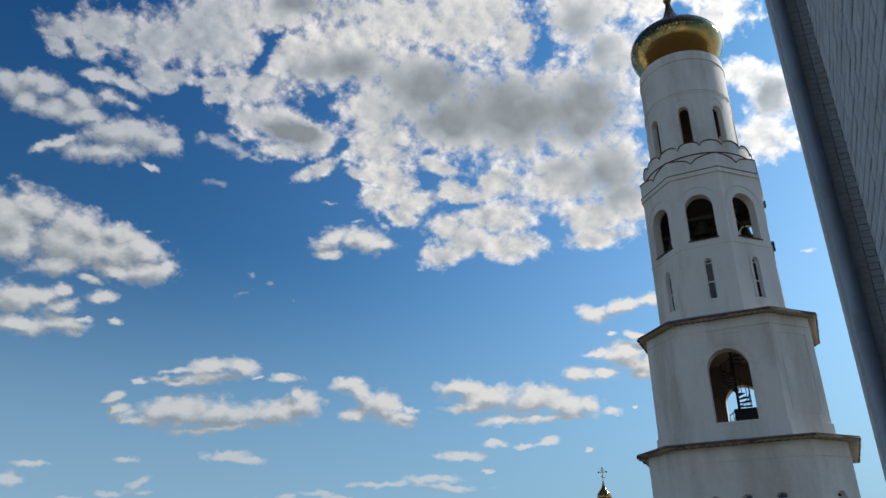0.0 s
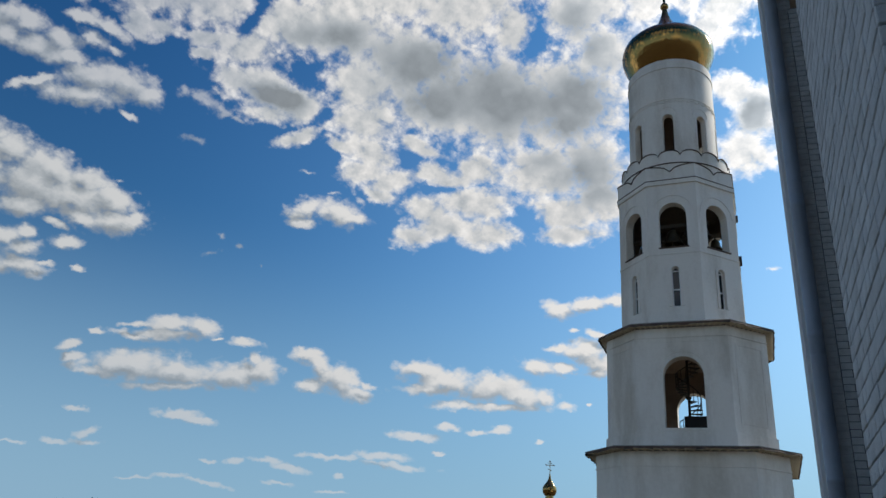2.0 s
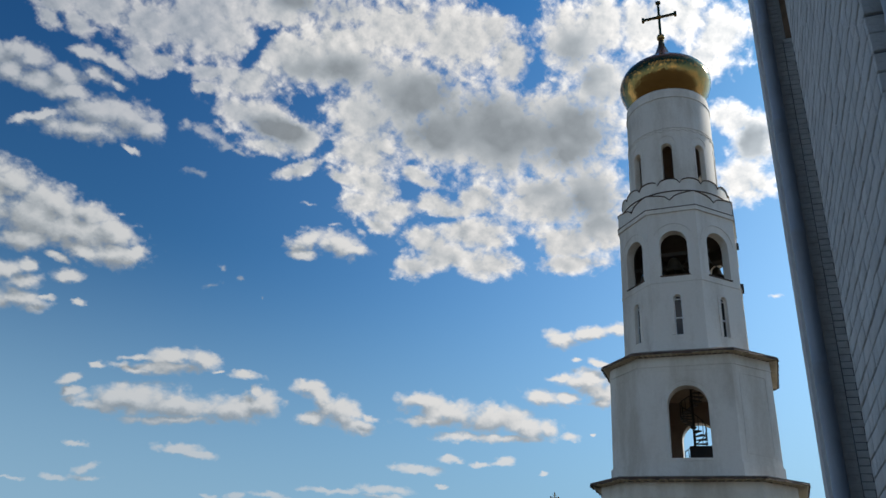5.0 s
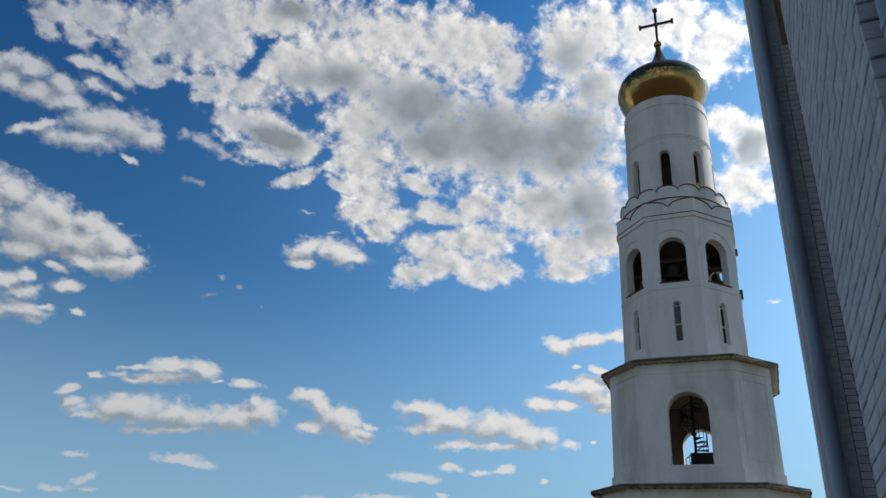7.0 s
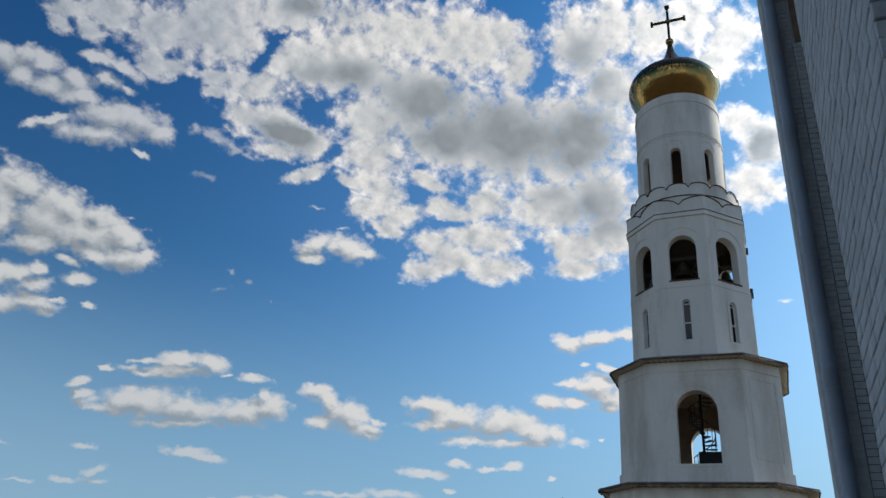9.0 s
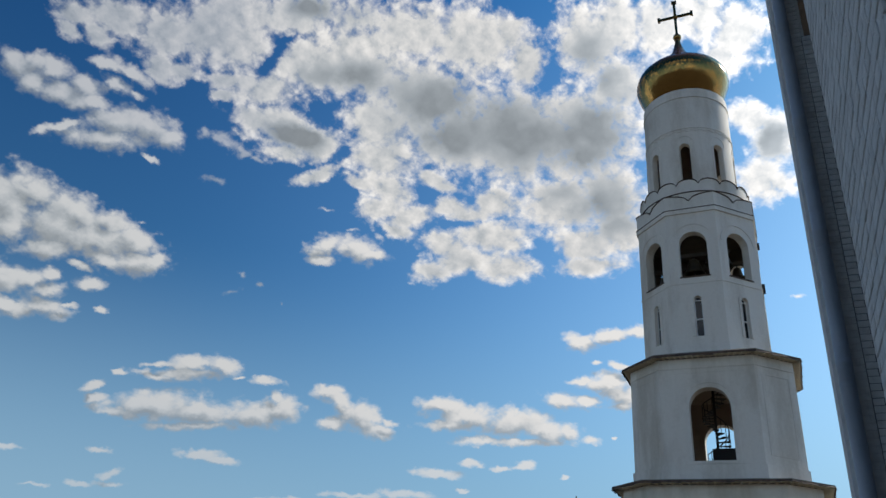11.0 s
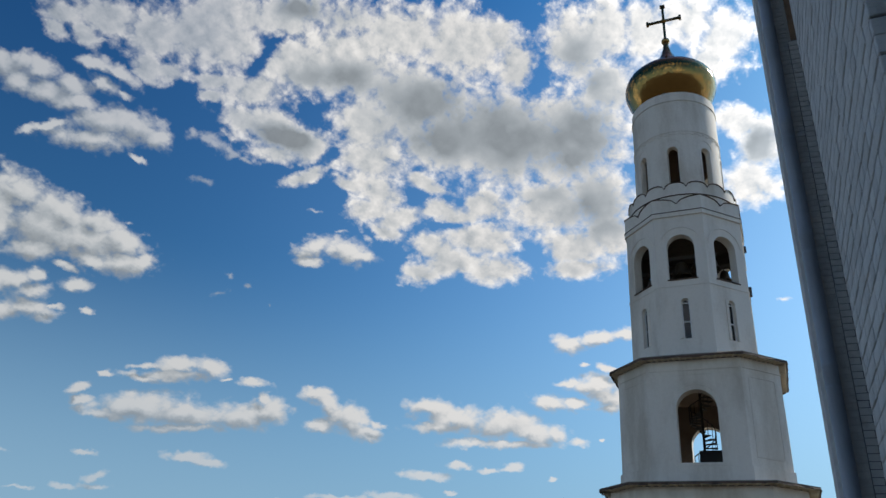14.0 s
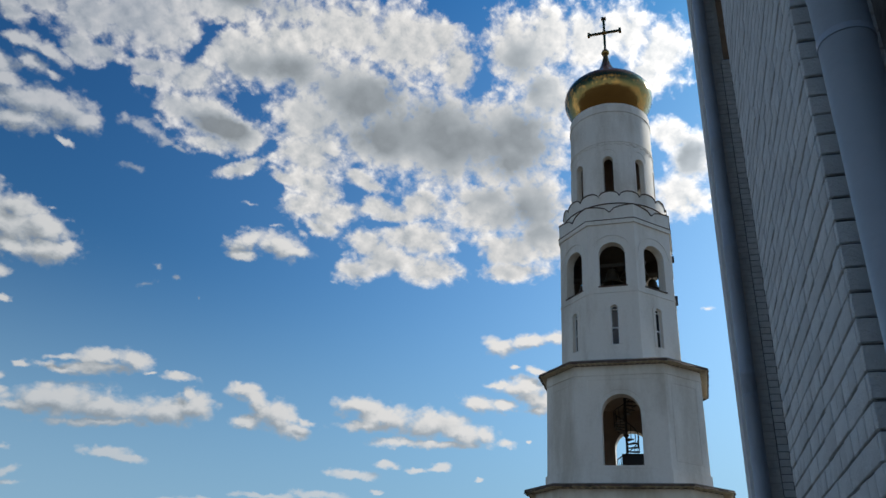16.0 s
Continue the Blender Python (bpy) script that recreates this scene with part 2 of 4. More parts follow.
def build_sky():
    n = Nodes(world.node_tree)
    way = n.vec("NORMALIZE", n.add("ShaderNodeTexCoord").outputs["Generated"])
    part_xyz = n.add("ShaderNodeSeparateXYZ", Vector=way).outputs
    az = n.math("MULTIPLY", n.math("ARCTAN2", part_xyz[0], part_xyz[1]), 57.29578)
    el = n.math("MULTIPLY", n.math("ARCSINE", part_xyz[2]), 57.29578)
    flat = n.xyz(az, el)

    # ragged outlines: the plan of the clouds is pushed about by noise at two sizes
    turned = n.add("ShaderNodeMapping", Vector=n.vec("MULTIPLY", flat, (1.0, 1.35, 1.0)))
    turned.inputs["Rotation"].default_value = (0.35, 0.25, 0.6)
    turned.inputs["Location"].default_value = (3.1, 7.7, 1.37)
    squash = turned.outputs[0]
    def push(at, scale, amount, detail):
        shift = n.vec("SUBTRACT", n.noise(squash, scale, detail, 0.55, colour=True), (0.5, 0.5, 0.5))
        return n.vec("ADD", at, n.vec("MULTIPLY", shift, (amount, amount * 0.7, 0.0)))
    bank_at = push(push(flat, 0.12, 1.2, 2.0), 0.6, 1.5, 5.0)
    small_at = push(push(flat, 0.35, 0.5, 2.0), 1.1, 1.0, 5.0)

    def nearest(at, lists, soft):
        out = None
        for blobs in lists:
            node = n.tree.nodes.new("ShaderNodeGroup")
            node.node_tree = cloud_group(blobs, soft)
            n.feed(node.inputs[0], at)
            out = node.outputs[0] if out is None else n.math("SMOOTH_MIN", out, node.outputs[0], soft)
        return out

    SMALL = (FAR_WEST, WEST_HIGH, WEST_LOW, MIDDLE_WEST, MIDDLE, EAST, LOW, LOWEST)
    sunward = (0.30, 0.75, 0.0)
    bank = nearest(bank_at, (BANK_WEST, BANK_HEART, BANK_FRINGE), 0.25)
    gaps = nearest(small_at, (GAPS,), 0.1)
    core = nearest(bank_at, (THICK,), 0.5)
    small = nearest(small_at, SMALL, 0.12)
    wisps = nearest(small_at, (WISPS,), 0.12)
    small_up = nearest(n.vec("ADD", small_at, sunward), SMALL, 0.12)
    # unseen cumulus added behind to light the tower's front, thicker towards the horizon, with a clear zenith
    behind = n.math("ADD", n.noise(n.vec("MULTIPLY", way, (1.0, 1.0, 2.2)), 3.2, 6.0, 0.55), n.ramp(el, 8.0, 70.0, CLOUDY, -0.10, smooth=False))
    away = n.ramp(n.math("ABSOLUTE", az), 46.0, 60.0)
    elsewhere = n.math("MULTIPLY", n.ramp(behind, 0.50, 0.66), away)

    # cauliflower heads at three sizes, each with smaller ones on it
    def heads(at, scale):
        cells = n.tree.nodes.new("ShaderNodeTexVoronoi")
        cells.feature = "SMOOTH_F1"
        wavy = n.vec("ADD", at, n.vec("MULTIPLY", n.vec("SUBTRACT", n.noise(at, scale * 1.3, 3.0, 0.55, colour=True), (0.5, 0.5, 0.5)), (0.9 / scale, 0.9 / scale, 0.0)))
        for key, value in (("Vector", wavy), ("Scale", scale), ("Detail", 2.0), ("Roughness", 0.5), ("Lacunarity", 2.3), ("Smoothness", 0.6)):
            n.feed(cells.inputs[key], value)
        return n.math("SUBTRACT", 0.95, cells.outputs["Distance"])
    def puffs(at):
        return n.math("ADD", n.math("MULTIPLY", heads(at, 0.62), 0.42), n.math("MULTIPLY", n.noise(at, 0.95, 7.0, 0.56), 0.58))
    grain = puffs(squash)
    fine = n.math("SUBTRACT", grain, 0.37)
    bank_in = n.math("ADD", n.math("SUBTRACT", 1.30, bank), n.math("MULTIPLY", fine, 1.75))
    bank_in = n.math("SUBTRACT", bank_in, n.ramp(gaps, 2.4, 0.0, 0.0, 0.48))
    small_in = n.math("ADD", n.math("SUBTRACT", 1.30, small), n.math("MULTIPLY", fine, 1.75))
    wisp_in = n.math("ADD", n.math("SUBTRACT", 1.0, wisps), n.math("MULTIPLY", fine, 2.6))
    bank_mask = n.ramp(bank_in, -0.10, 0.72)
    small_mask = n.math("MULTIPLY", n.ramp(small_in, -0.10, 0.80), n.ramp(el, 4.0, 16.0, 0.5, 1.0))
    small_mask = n.math("MAXIMUM", small_mask, n.ramp(wisp_in, -0.2, 0.9, 0.0, 0.62))
    mask = n.math("MAXIMUM", n.math("MAXIMUM", bank_mask, small_mask), elsewhere)
    # high in the west the clouds are thin
    thin = n.math("MULTIPLY", n.ramp(az, -14.0, -26.0), n.ramp(el, 26.0, 33.0))
    mask = n.math("MULTIPLY", mask, n.math("SUBTRACT", 1.0, n.math("MULTIPLY", thin, 0.22)))

    # thick cloud lets less sunlight through and is greyer; puffs are brighter on the side towards the sun
    relief = n.math("SUBTRACT", grain, puffs(n.vec("ADD", squash, (0.62, 0.62, 0.0))))
    lumps = n.math("SUBTRACT", n.noise(squash, 0.20, 2.5, 0.45), 0.5)
    deep = n.math("ADD", n.math("SUBTRACT", 1.30, bank), n.math("MULTIPLY", fine, 0.45))
    dense = n.math("MULTIPLY", n.ramp(deep, 0.15, 0.95), n.ramp(core, 1.9, 0.4, 0.36, 1.0))
    dense = n.math("ADD", dense, n.math("MULTIPLY", lumps, n.math("MULTIPLY", dense, 1.3)), clamp=True)
    soft_relief = n.math("MULTIPLY", relief, n.ramp(dense, 0.15, 0.8, 0.50, 0.07))
    bank_light = n.math("SUBTRACT", n.math("ADD", 0.73, soft_relief), n.math("MULTIPLY", dense, 0.46))
    side = n.math("ADD", n.math("SUBTRACT", small_up, small), n.math("MULTIPLY", relief, 1.1))
    small_light = n.math("ADD", n.ramp(side, -0.6, 0.75, 0.36, 0.70), n.ramp(small_in, 0.5, 0.1, 0.0, 0.05))
    is_small = n.ramp(n.math("SUBTRACT", small_mask, bank_mask), -0.1, 0.1)
    bright = n.math("ADD", n.math("MULTIPLY", small_light, is_small), n.math("MULTIPLY", bank_light, n.math("SUBTRACT", 1.0, is_small)))
    toward = n.vec("DOT_PRODUCT", way, tuple(sun_way))
    glow = n.ramp(toward, 0.74, 0.97, 0.0, 0.75)
    bright = n.math("MULTIPLY", n.math("MAXIMUM", bright, 0.26), n.ramp(toward, 0.15, 0.80, 0.74, 1.0))
    tint = n.ramp(bright, 0.25, 0.70)
    # clouds opposite the sun, out of view, are raised to fill the tower's front
    bright = n.math("MULTIPLY", bright, n.math("ADD", n.math("ADD", 1.0, glow), n.ramp(toward, 0.2, -0.6, 0.0, 1.3)))
    cloud = n.vec("MULTIPLY", n.xyz(bright, bright, bright), n.mix(tint, (0.90, 1.0, 1.09), (1.015, 1.0, 0.98)))

    sky = n.tree.nodes.new("ShaderNodeTexSky")
    sky.sky_type, sky.sun_disc = "NISHITA", False
    sky.sun_elevation, sky.sun_rotation = radians(SUN_EL), radians(SUN_AZ)
    sky.air_density, sky.dust_density, sky.ozone_density = 1.0, 1.4, 2.5
    blue = n.vec("MULTIPLY", sky.outputs[0], (0.024, 0.074, 0.108))
    # haze: paler towards the horizon
    blue = n.vec("MULTIPLY", blue, n.xyz(*[n.ramp(el, 4.0, 46.0, low, high, smooth=False) for low, high in ((2.1, 0.38), (1.38, 0.60), (1.12, 0.76))]))
    # the unseen zenith is made redder, to whiten the light on the tower
    blue = n.vec("MULTIPLY", blue, n.xyz(n.ramp(el, 50.0, 80.0, 1.0, 4.0), 1.0, n.ramp(el, 50.0, 80.0, 1.0, 0.9)))
    # the sky is lighter around the sun and deeper away from it
    halo = n.ramp(toward, -0.1, 0.92, 0.62, 1.0)
    blue = n.vec("MULTIPLY", blue, n.xyz(n.math("MULTIPLY", halo, n.ramp(toward, 0.3, 0.95, 1.0, 2.4)), n.math("MULTIPLY", halo, n.ramp(toward, 0.3, 0.95, 1.0, 1.55)), n.math("MULTIPLY", halo, n.ramp(toward, 0.3, 0.95, 1.0, 1.3))))
    blue = n.mix(n.ramp(el, 1.0, 26.0, 0.85, 0.0), blue, (0.25, 0.40, 0.545))
    colour = n.mix(mask, blue, cloud)
    ground = n.tree.nodes.new("ShaderNodeBackground")
    n.feed(ground.inputs["Color"], colour)
    ground.inputs["Strength"].default_value = 1.0
    out = n.tree.nodes.new("ShaderNodeOutputWorld")
    n.tree.links.new(ground.outputs[0], out.inputs["Surface"])


build_sky()


# ---- materials ----
def material(name, base, dark, rough=0.8, metal=0.0, grain=30.0, stain=0.6, mix=0.5, bump=0.15, bump_scale=60.0, per_object=0.0, streak=False):
    """A surface with stains at one size, grain at another, and fine relief."""
    m = bpy.data.materials.new(name)
    m.use_nodes = True
    n = Nodes(m.node_tree)
    at = n.add("ShaderNodeTexCoord").outputs["Object"]
    wide = n.noise(n.vec("MULTIPLY", at, (1, 1, 0.25)) if streak else at, stain, 5.0, 0.6)
    small = n.noise(at, grain, 4.0, 0.6)
    fac = n.math("ADD", n.math("MULTIPLY", n.ramp(wide, 0.42, 0.68), mix), n.math("MULTIPLY", n.math("SUBTRACT", small, 0.5), mix * 0.7), clamp=True)
    colour = n.mix(fac, base, dark)
    if per_object:
        lot = n.add("ShaderNodeObjectInfo").outputs["Random"]
        tone = n.math("ADD", 1.0 - per_object, n.math("MULTIPLY", lot, 2 * per_object))
        colour = n.mix(1.0, colour, n.xyz(tone, tone, tone), "MULTIPLY")
    rough_value = n.math("ADD", rough, n.math("MULTIPLY", n.math("SUBTRACT", small, 0.5), 0.2), clamp=True)
    relief = n.add("ShaderNodeBump", Height=n.noise(at, bump_scale, 4.0, 0.6), Strength=bump, Distance=0.02)
    shade = n.add("ShaderNodeBsdfPrincipled", **{"Base Color": colour, "Roughness": rough_value, "Metallic": metal, "Normal": relief.outputs[0]})
    out = n.tree.nodes.new("ShaderNodeOutputMaterial")
    n.tree.links.new(shade.outputs[0], out.inputs["Surface"])
    return m


PLASTER = material("white_plaster", (0.84, 0.79, 0.71), (0.60, 0.54, 0.45), 0.85, grain=5.0, stain=0.45, mix=0.85, bump=0.3, bump_scale=8.0, streak=True)
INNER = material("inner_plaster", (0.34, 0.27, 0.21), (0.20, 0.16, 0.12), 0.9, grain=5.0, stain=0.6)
GOLD = material("gilded_sheet", (0.37, 0.225, 0.075), (0.29, 0.17, 0.055), 0.13, metal=1.0, grain=4.0, stain=1.0, bump=0.1, bump_scale=5.0)
RUST = material("rusty_sheet_edge", (0.12, 0.075, 0.05), (0.045, 0.032, 0.026), 0.8, grain=8.0, stain=2.0, mix=0.9)
ROOF = material("painted_roof_sheet", (0.22, 0.20, 0.18), (0.12, 0.10, 0.09), 0.6, grain=6.0, stain=1.0)
EAVE = material("eave_boards", (0.74, 0.67, 0.54), (0.52, 0.44, 0.33), 0.8, grain=8.0, stain=1.5)
IRON = material("black_iron", (0.030, 0.028, 0.028), (0.05, 0.03, 0.02), 0.6, grain=20.0, stain=3.0)
BRONZE = material("dark_bronze", (0.10, 0.075, 0.045), (0.04, 0.045, 0.035), 0.45, metal=0.8, grain=10.0, stain=2.0)
# colour of the beams; in the belfry room it stands in for shade
TIMBER_AND_SHADE = material("old_timber_and_room_shade", (0.07, 0.055, 0.04), (0.035, 0.03, 0.02), 0.85, grain=12.0, stain=2.0)
WHITE = material("white_paint", (0.78, 0.78, 0.76), (0.62, 0.61, 0.58), 0.5, grain=30.0, stain=3.0, mix=0.4)
BRICK = material("white_silicate_brick", (0.62, 0.62, 0.61), (0.44, 0.43, 0.42), 0.88, grain=45.0, stain=7.0, mix=0.5, bump=0.5, bump_scale=90.0, per_object=0.10)
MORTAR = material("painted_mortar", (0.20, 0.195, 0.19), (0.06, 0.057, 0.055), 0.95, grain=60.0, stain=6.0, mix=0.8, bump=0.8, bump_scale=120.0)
BROWN = material("brown_brick", (0.34, 0.22, 0.14), (0.20, 0.13, 0.09), 0.9, grain=40.0, stain=5.0, mix=0.7, bump=0.5, bump_scale=70.0)
PIPE = material("pale_blue_painted_pipe", (0.33, 0.39, 0.48), (0.25, 0.30, 0.38), 0.42, grain=25.0, stain=3.0, mix=0.45, bump=0.1, bump_scale=30.0)
GRASS = material("dry_ground", (0.055, 0.044, 0.029), (0.036, 0.031, 0.020), 0.95, grain=0.6, stain=0.05, mix=0.8)
BARK = material("bark", (0.10, 0.08, 0.06), (0.05, 0.04, 0.03), 0.95, grain=15.0, stain=3.0, bump=0.6)
LEAF = material("green_leaf", (0.06, 0.10, 0.03), (0.035, 0.06, 0.02), 0.6, grain=3.0, stain=0.5)
PANE = bpy.data.materials.new("window_glass")
PANE.use_nodes = True
PANE.node_tree.nodes["Principled BSDF"].inputs["Base Color"].default_value = (0.012, 0.016, 0.022, 1)
PANE.node_tree.nodes["Principled BSDF"].inputs["Roughness"].default_value = 0.06


# ---- building blocks ----
def mesh_of(bm, name, mat, smooth=False):
    bmesh.ops.recalc_face_normals(bm, faces=bm.faces)
    data = bpy.data.meshes.new(name)
    bm.to_mesh(data)
    bm.free()
    for m in (mat if isinstance(mat, (list, tuple)) else [mat]):
        data.materials.append(m)
    if smooth:
        data.shade_smooth()
    return data


def part(name, bm, mat, parent=None, label="", smooth=False, at=None):
    ob = new(name, mesh_of(bm, name, mat, smooth))
    if parent is not None:
        ob.parent = parent
    if at is not None:
        ob.matrix_basis = at
    if label:
        ob["label"] = label
    return ob


def box(bm, x0, x1, y0, y1, z0, z1, m=None):
    made = bmesh.ops.create_cube(bm, size=1)["verts"]
    t = Matrix.Translation(((x0 + x1) / 2, (y0 + y1) / 2, (z0 + z1) / 2)) @ Matrix.Diagonal((x1 - x0, y1 - y0, z1 - z0, 1))
    bmesh.ops.transform(bm, matrix=(m @ t) if m else t, verts=made)
    return made


def lathe(bm, profile, sides=48, turn=0.0, jitter=0.0, m=None):
    """Turns (radius, height) rows about the z axis."""
    rng = random.Random(7)
    rows = []
    for r, z in profile:
        row = []
        for i in range(sides):
            a = turn + 2 * math.pi * i / sides
            k = 1 + rng.uniform(-jitter, jitter)
            v = Vector((r * k * math.sin(a), -r * k * math.cos(a), z))
            row.append(bm.verts.new(m @ v if m else v))
        rows.append(row)
    for a, b in zip(rows, rows[1:]):
        for i in range(sides):
            j = (i + 1) % sides
            bm.faces.new((a[i], a[j], b[j], b[i]))
    return rows


def rod(bm, a, b, r, sides=8):
    a, b = Vector(a), Vector(b)
    made = bmesh.ops.create_cone(bm, cap_ends=True, segments=sides, radius1=r, radius2=r, depth=(b - a).length)["verts"]
    m = Matrix.Translation((a + b) / 2) @ (b - a).to_track_quat("Z", "Y").to_matrix().to_4x4()
    bmesh.ops.transform(bm, matrix=m, verts=made)


def pierced(bm, place, width, z0, z1, depth, inner=1.0, opening=None, steps=1, edge_steps=1):
    """A wall panel of that width from z0 to z1, with one round-headed opening (centre, half width, sill, springing) through it.
    place(x, z, d) maps the panel to the tower; d is the depth from its face; inner narrows the back, to mitre the corners."""
    half = width / 2
    xs = [(-half, None), (half, None)]
    if opening:
        cx, hw, sill, spring = opening
        arc = [(cx - hw * math.cos(math.pi * i / 12), spring + hw * math.sin(math.pi * i / 12)) for i in range(13)]
        left = [(-half + (cx - hw + half) * i / edge_steps, None) for i in range(edge_steps)]
        right = [(cx + hw + (half - cx - hw) * (i + 1) / edge_steps, None) for i in range(edge_steps)]
        xs = left + arc + right
    def back(x):
        return x * inner if abs(abs(x) - half) < 1e-6 else x
    def quad(*points):
        bm.faces.new([bm.verts.new(place(*p)) for p in points])
    for (xa, ta), (xb, tb) in zip(xs, xs[1:]):
        if ta is None or tb is None:
            quad((xa, z0, 0), (xb, z0, 0), (xb, z1, 0), (xa, z1, 0))
            quad((back(xa), z0, depth), (back(xa), z1, depth), (back(xb), z1, depth), (back(xb), z0, depth))
        else:
            quad((xa, z0, 0), (xb, z0, 0), (xb, sill, 0), (xa, sill, 0))
            quad((xa, ta, 0), (xb, tb, 0), (xb, z1, 0), (xa, z1, 0))
            quad((xa, z0, depth), (xa, sill, depth), (xb, sill, depth), (xb, z0, depth))
            quad((xa, ta, depth), (xa, z1, depth), (xb, z1, depth), (xb, tb, depth))
            quad((xa, ta, 0), (xa, ta, depth), (xb, tb, depth), (xb, tb, 0))
            quad((xa, sill, 0), (xb, sill, 0), (xb, sill, depth), (xa, sill, depth))
    if opening:
        for x in (cx - hw, cx + hw):
            quad((x, sill, 0), (x, spring, 0), (x, spring, depth), (x, sill, depth))


def weld(bm):
    bmesh.ops.remove_doubles(bm, verts=bm.verts, dist=0.002)


def arch_band(bm, place, cx, hw, sill, spring, wide, proud, legs=True):
    """A raised surround that follows a round-headed opening."""
    line_in = ([(cx - hw, sill)] if legs else []) + [(cx - hw * math.cos(math.pi * i / 14), spring + hw * math.sin(math.pi * i / 14)) for i in range(15)] + ([(cx + hw, sill)] if legs else [])
    hw2 = hw + wide
    line_out = ([(cx - hw2, sill)] if legs else []) + [(cx - hw2 * math.cos(math.pi * i / 14), spring + hw2 * math.sin(math.pi * i / 14)) for i in range(15)] + ([(cx + hw2, sill)] if legs else [])
    rows = []
    for (xi, zi), (xo, zo) in zip(line_in, line_out):
        rows.append([bm.verts.new(place(x, z, d)) for x, z, d in ((xi, zi, 0.02), (xi, zi, -proud), (xo, zo, -proud), (xo, zo, 0.02))])
    for a, b in zip(rows, rows[1:]):
        for i in range(3):
            bm.faces.new((a[i], a[i + 1], b[i + 1], b[i]))
    for row in (rows[0], rows[-1]):
        bm.faces.new(row)


# ---- ground ----
def build_ground():
    bm = bmesh.new()
    rings = (0.0, 4, 10, 25, 60, 150, 400, 1200, 3500)
    last = None
    for r in rings[1:]:
        row = [bm.verts.new((r * math.sin(2 * math.pi * i / 64), r * math.cos(2 * math.pi * i / 64), 0)) for i in range(64)]
        if last is None:
            bm.faces.new(row)
        else:
            for i in range(64):
                bm.faces.new((last[i], last[(i + 1) % 64], row[(i + 1) % 64], row[i]))
        last = row
    ob = part("ground", bm, GRASS)
    tagged(ob, "dry grassy ground around the church", "ground", kind="structure")


build_ground()

# ---- bell tower ----
TOWER_AZ, TOWER_FAR, TOWER_TURN = 19.45, 50.0, -4.5
tower_at = pose(TOWER_FAR * math.sin(radians(TOWER_AZ)), TOWER_FAR * math.cos(radians(TOWER_AZ)), 0, 0, 0, -TOWER_AZ + TOWER_TURN)
tower = new("bell_tower")
tower.matrix_world = tower_at
tagged(tower, "tall white plastered bell tower with tiers, arches and a gilded dome", "bell tower")


def ring_angles(half):
    """Corner angles of an eight-sided tier whose broad faces span twice that angle; 22.5 makes it regular."""
    out = []
    for k in range(4):
        out += [90 * k - half, 90 * k + half]
    return out


def corner(radius, angle, z=0.0):
    a = radians(angle)
    return Vector((radius * math.sin(a), -radius * math.cos(a), z))


def faces_of(radius, half):
    """(place, width, apothem, broad) of the eight faces of a tier."""
    angles = ring_angles(half)
    out = []
    for i in range(8):
        p, q = corner(radius, angles[i]), corner(radius, angles[(i + 1) % 8])
        mid, along = (p + q) / 2, (q - p).normalized()
        outward = mid.normalized()
        def place(x, z, d, mid=mid, along=along, outward=outward):
            v = mid + along * x - outward * d
            return Vector((v.x, v.y, z))
        out.append((place, (q - p).length, mid.length, i % 2 == 0))
    return out


def prism(bm, half, rows, cap=True):
    """An eight-sided solid through rows of (radius, z)."""
    made = []
    for r, z in rows:
        made.append([bm.verts.new(corner(r, a, z)) for a in ring_angles(half)])
    for a, b in zip(made, made[1:]):
        for i in range(8):
            j = (i + 1) % 8
            bm.faces.new((a[i], a[j], b[j], b[i]))
    if cap:
        bm.faces.new(made[0])
        bm.faces.new(made[-1])


def collar(bm, half, r0, r1, z0, z1):
    """A band that runs round a tier, from radius r0 inside to r1 outside."""
    prism(bm, half, ((r0, z0), (r1, z0), (r1, z1), (r0, z1), (r0, z0)), cap=False)


def panel_frame(bm, place, cx, hw, z0, z1, wide=0.10, proud=0.035):
    for x0, x1, za, zb in ((cx - hw, cx - hw + wide, z0, z1), (cx + hw - wide, cx + hw, z0, z1),
                           (cx - hw + wide, cx + hw - wide, z0, z0 + wide), (cx - hw + wide, cx + hw - wide, z1 - wide, z1)):
        c = [bm.verts.new(place(x, z, d)) for d in (0.01, -proud) for x, z in ((x0, za), (x1, za), (x1, zb), (x0, zb))]
        for f in ((4, 5, 6, 7), (0, 1, 5, 4), (1, 2, 6, 5), (2, 3, 7, 6), (3, 0, 4, 7)):
            bm.faces.new([c[i] for i in f])


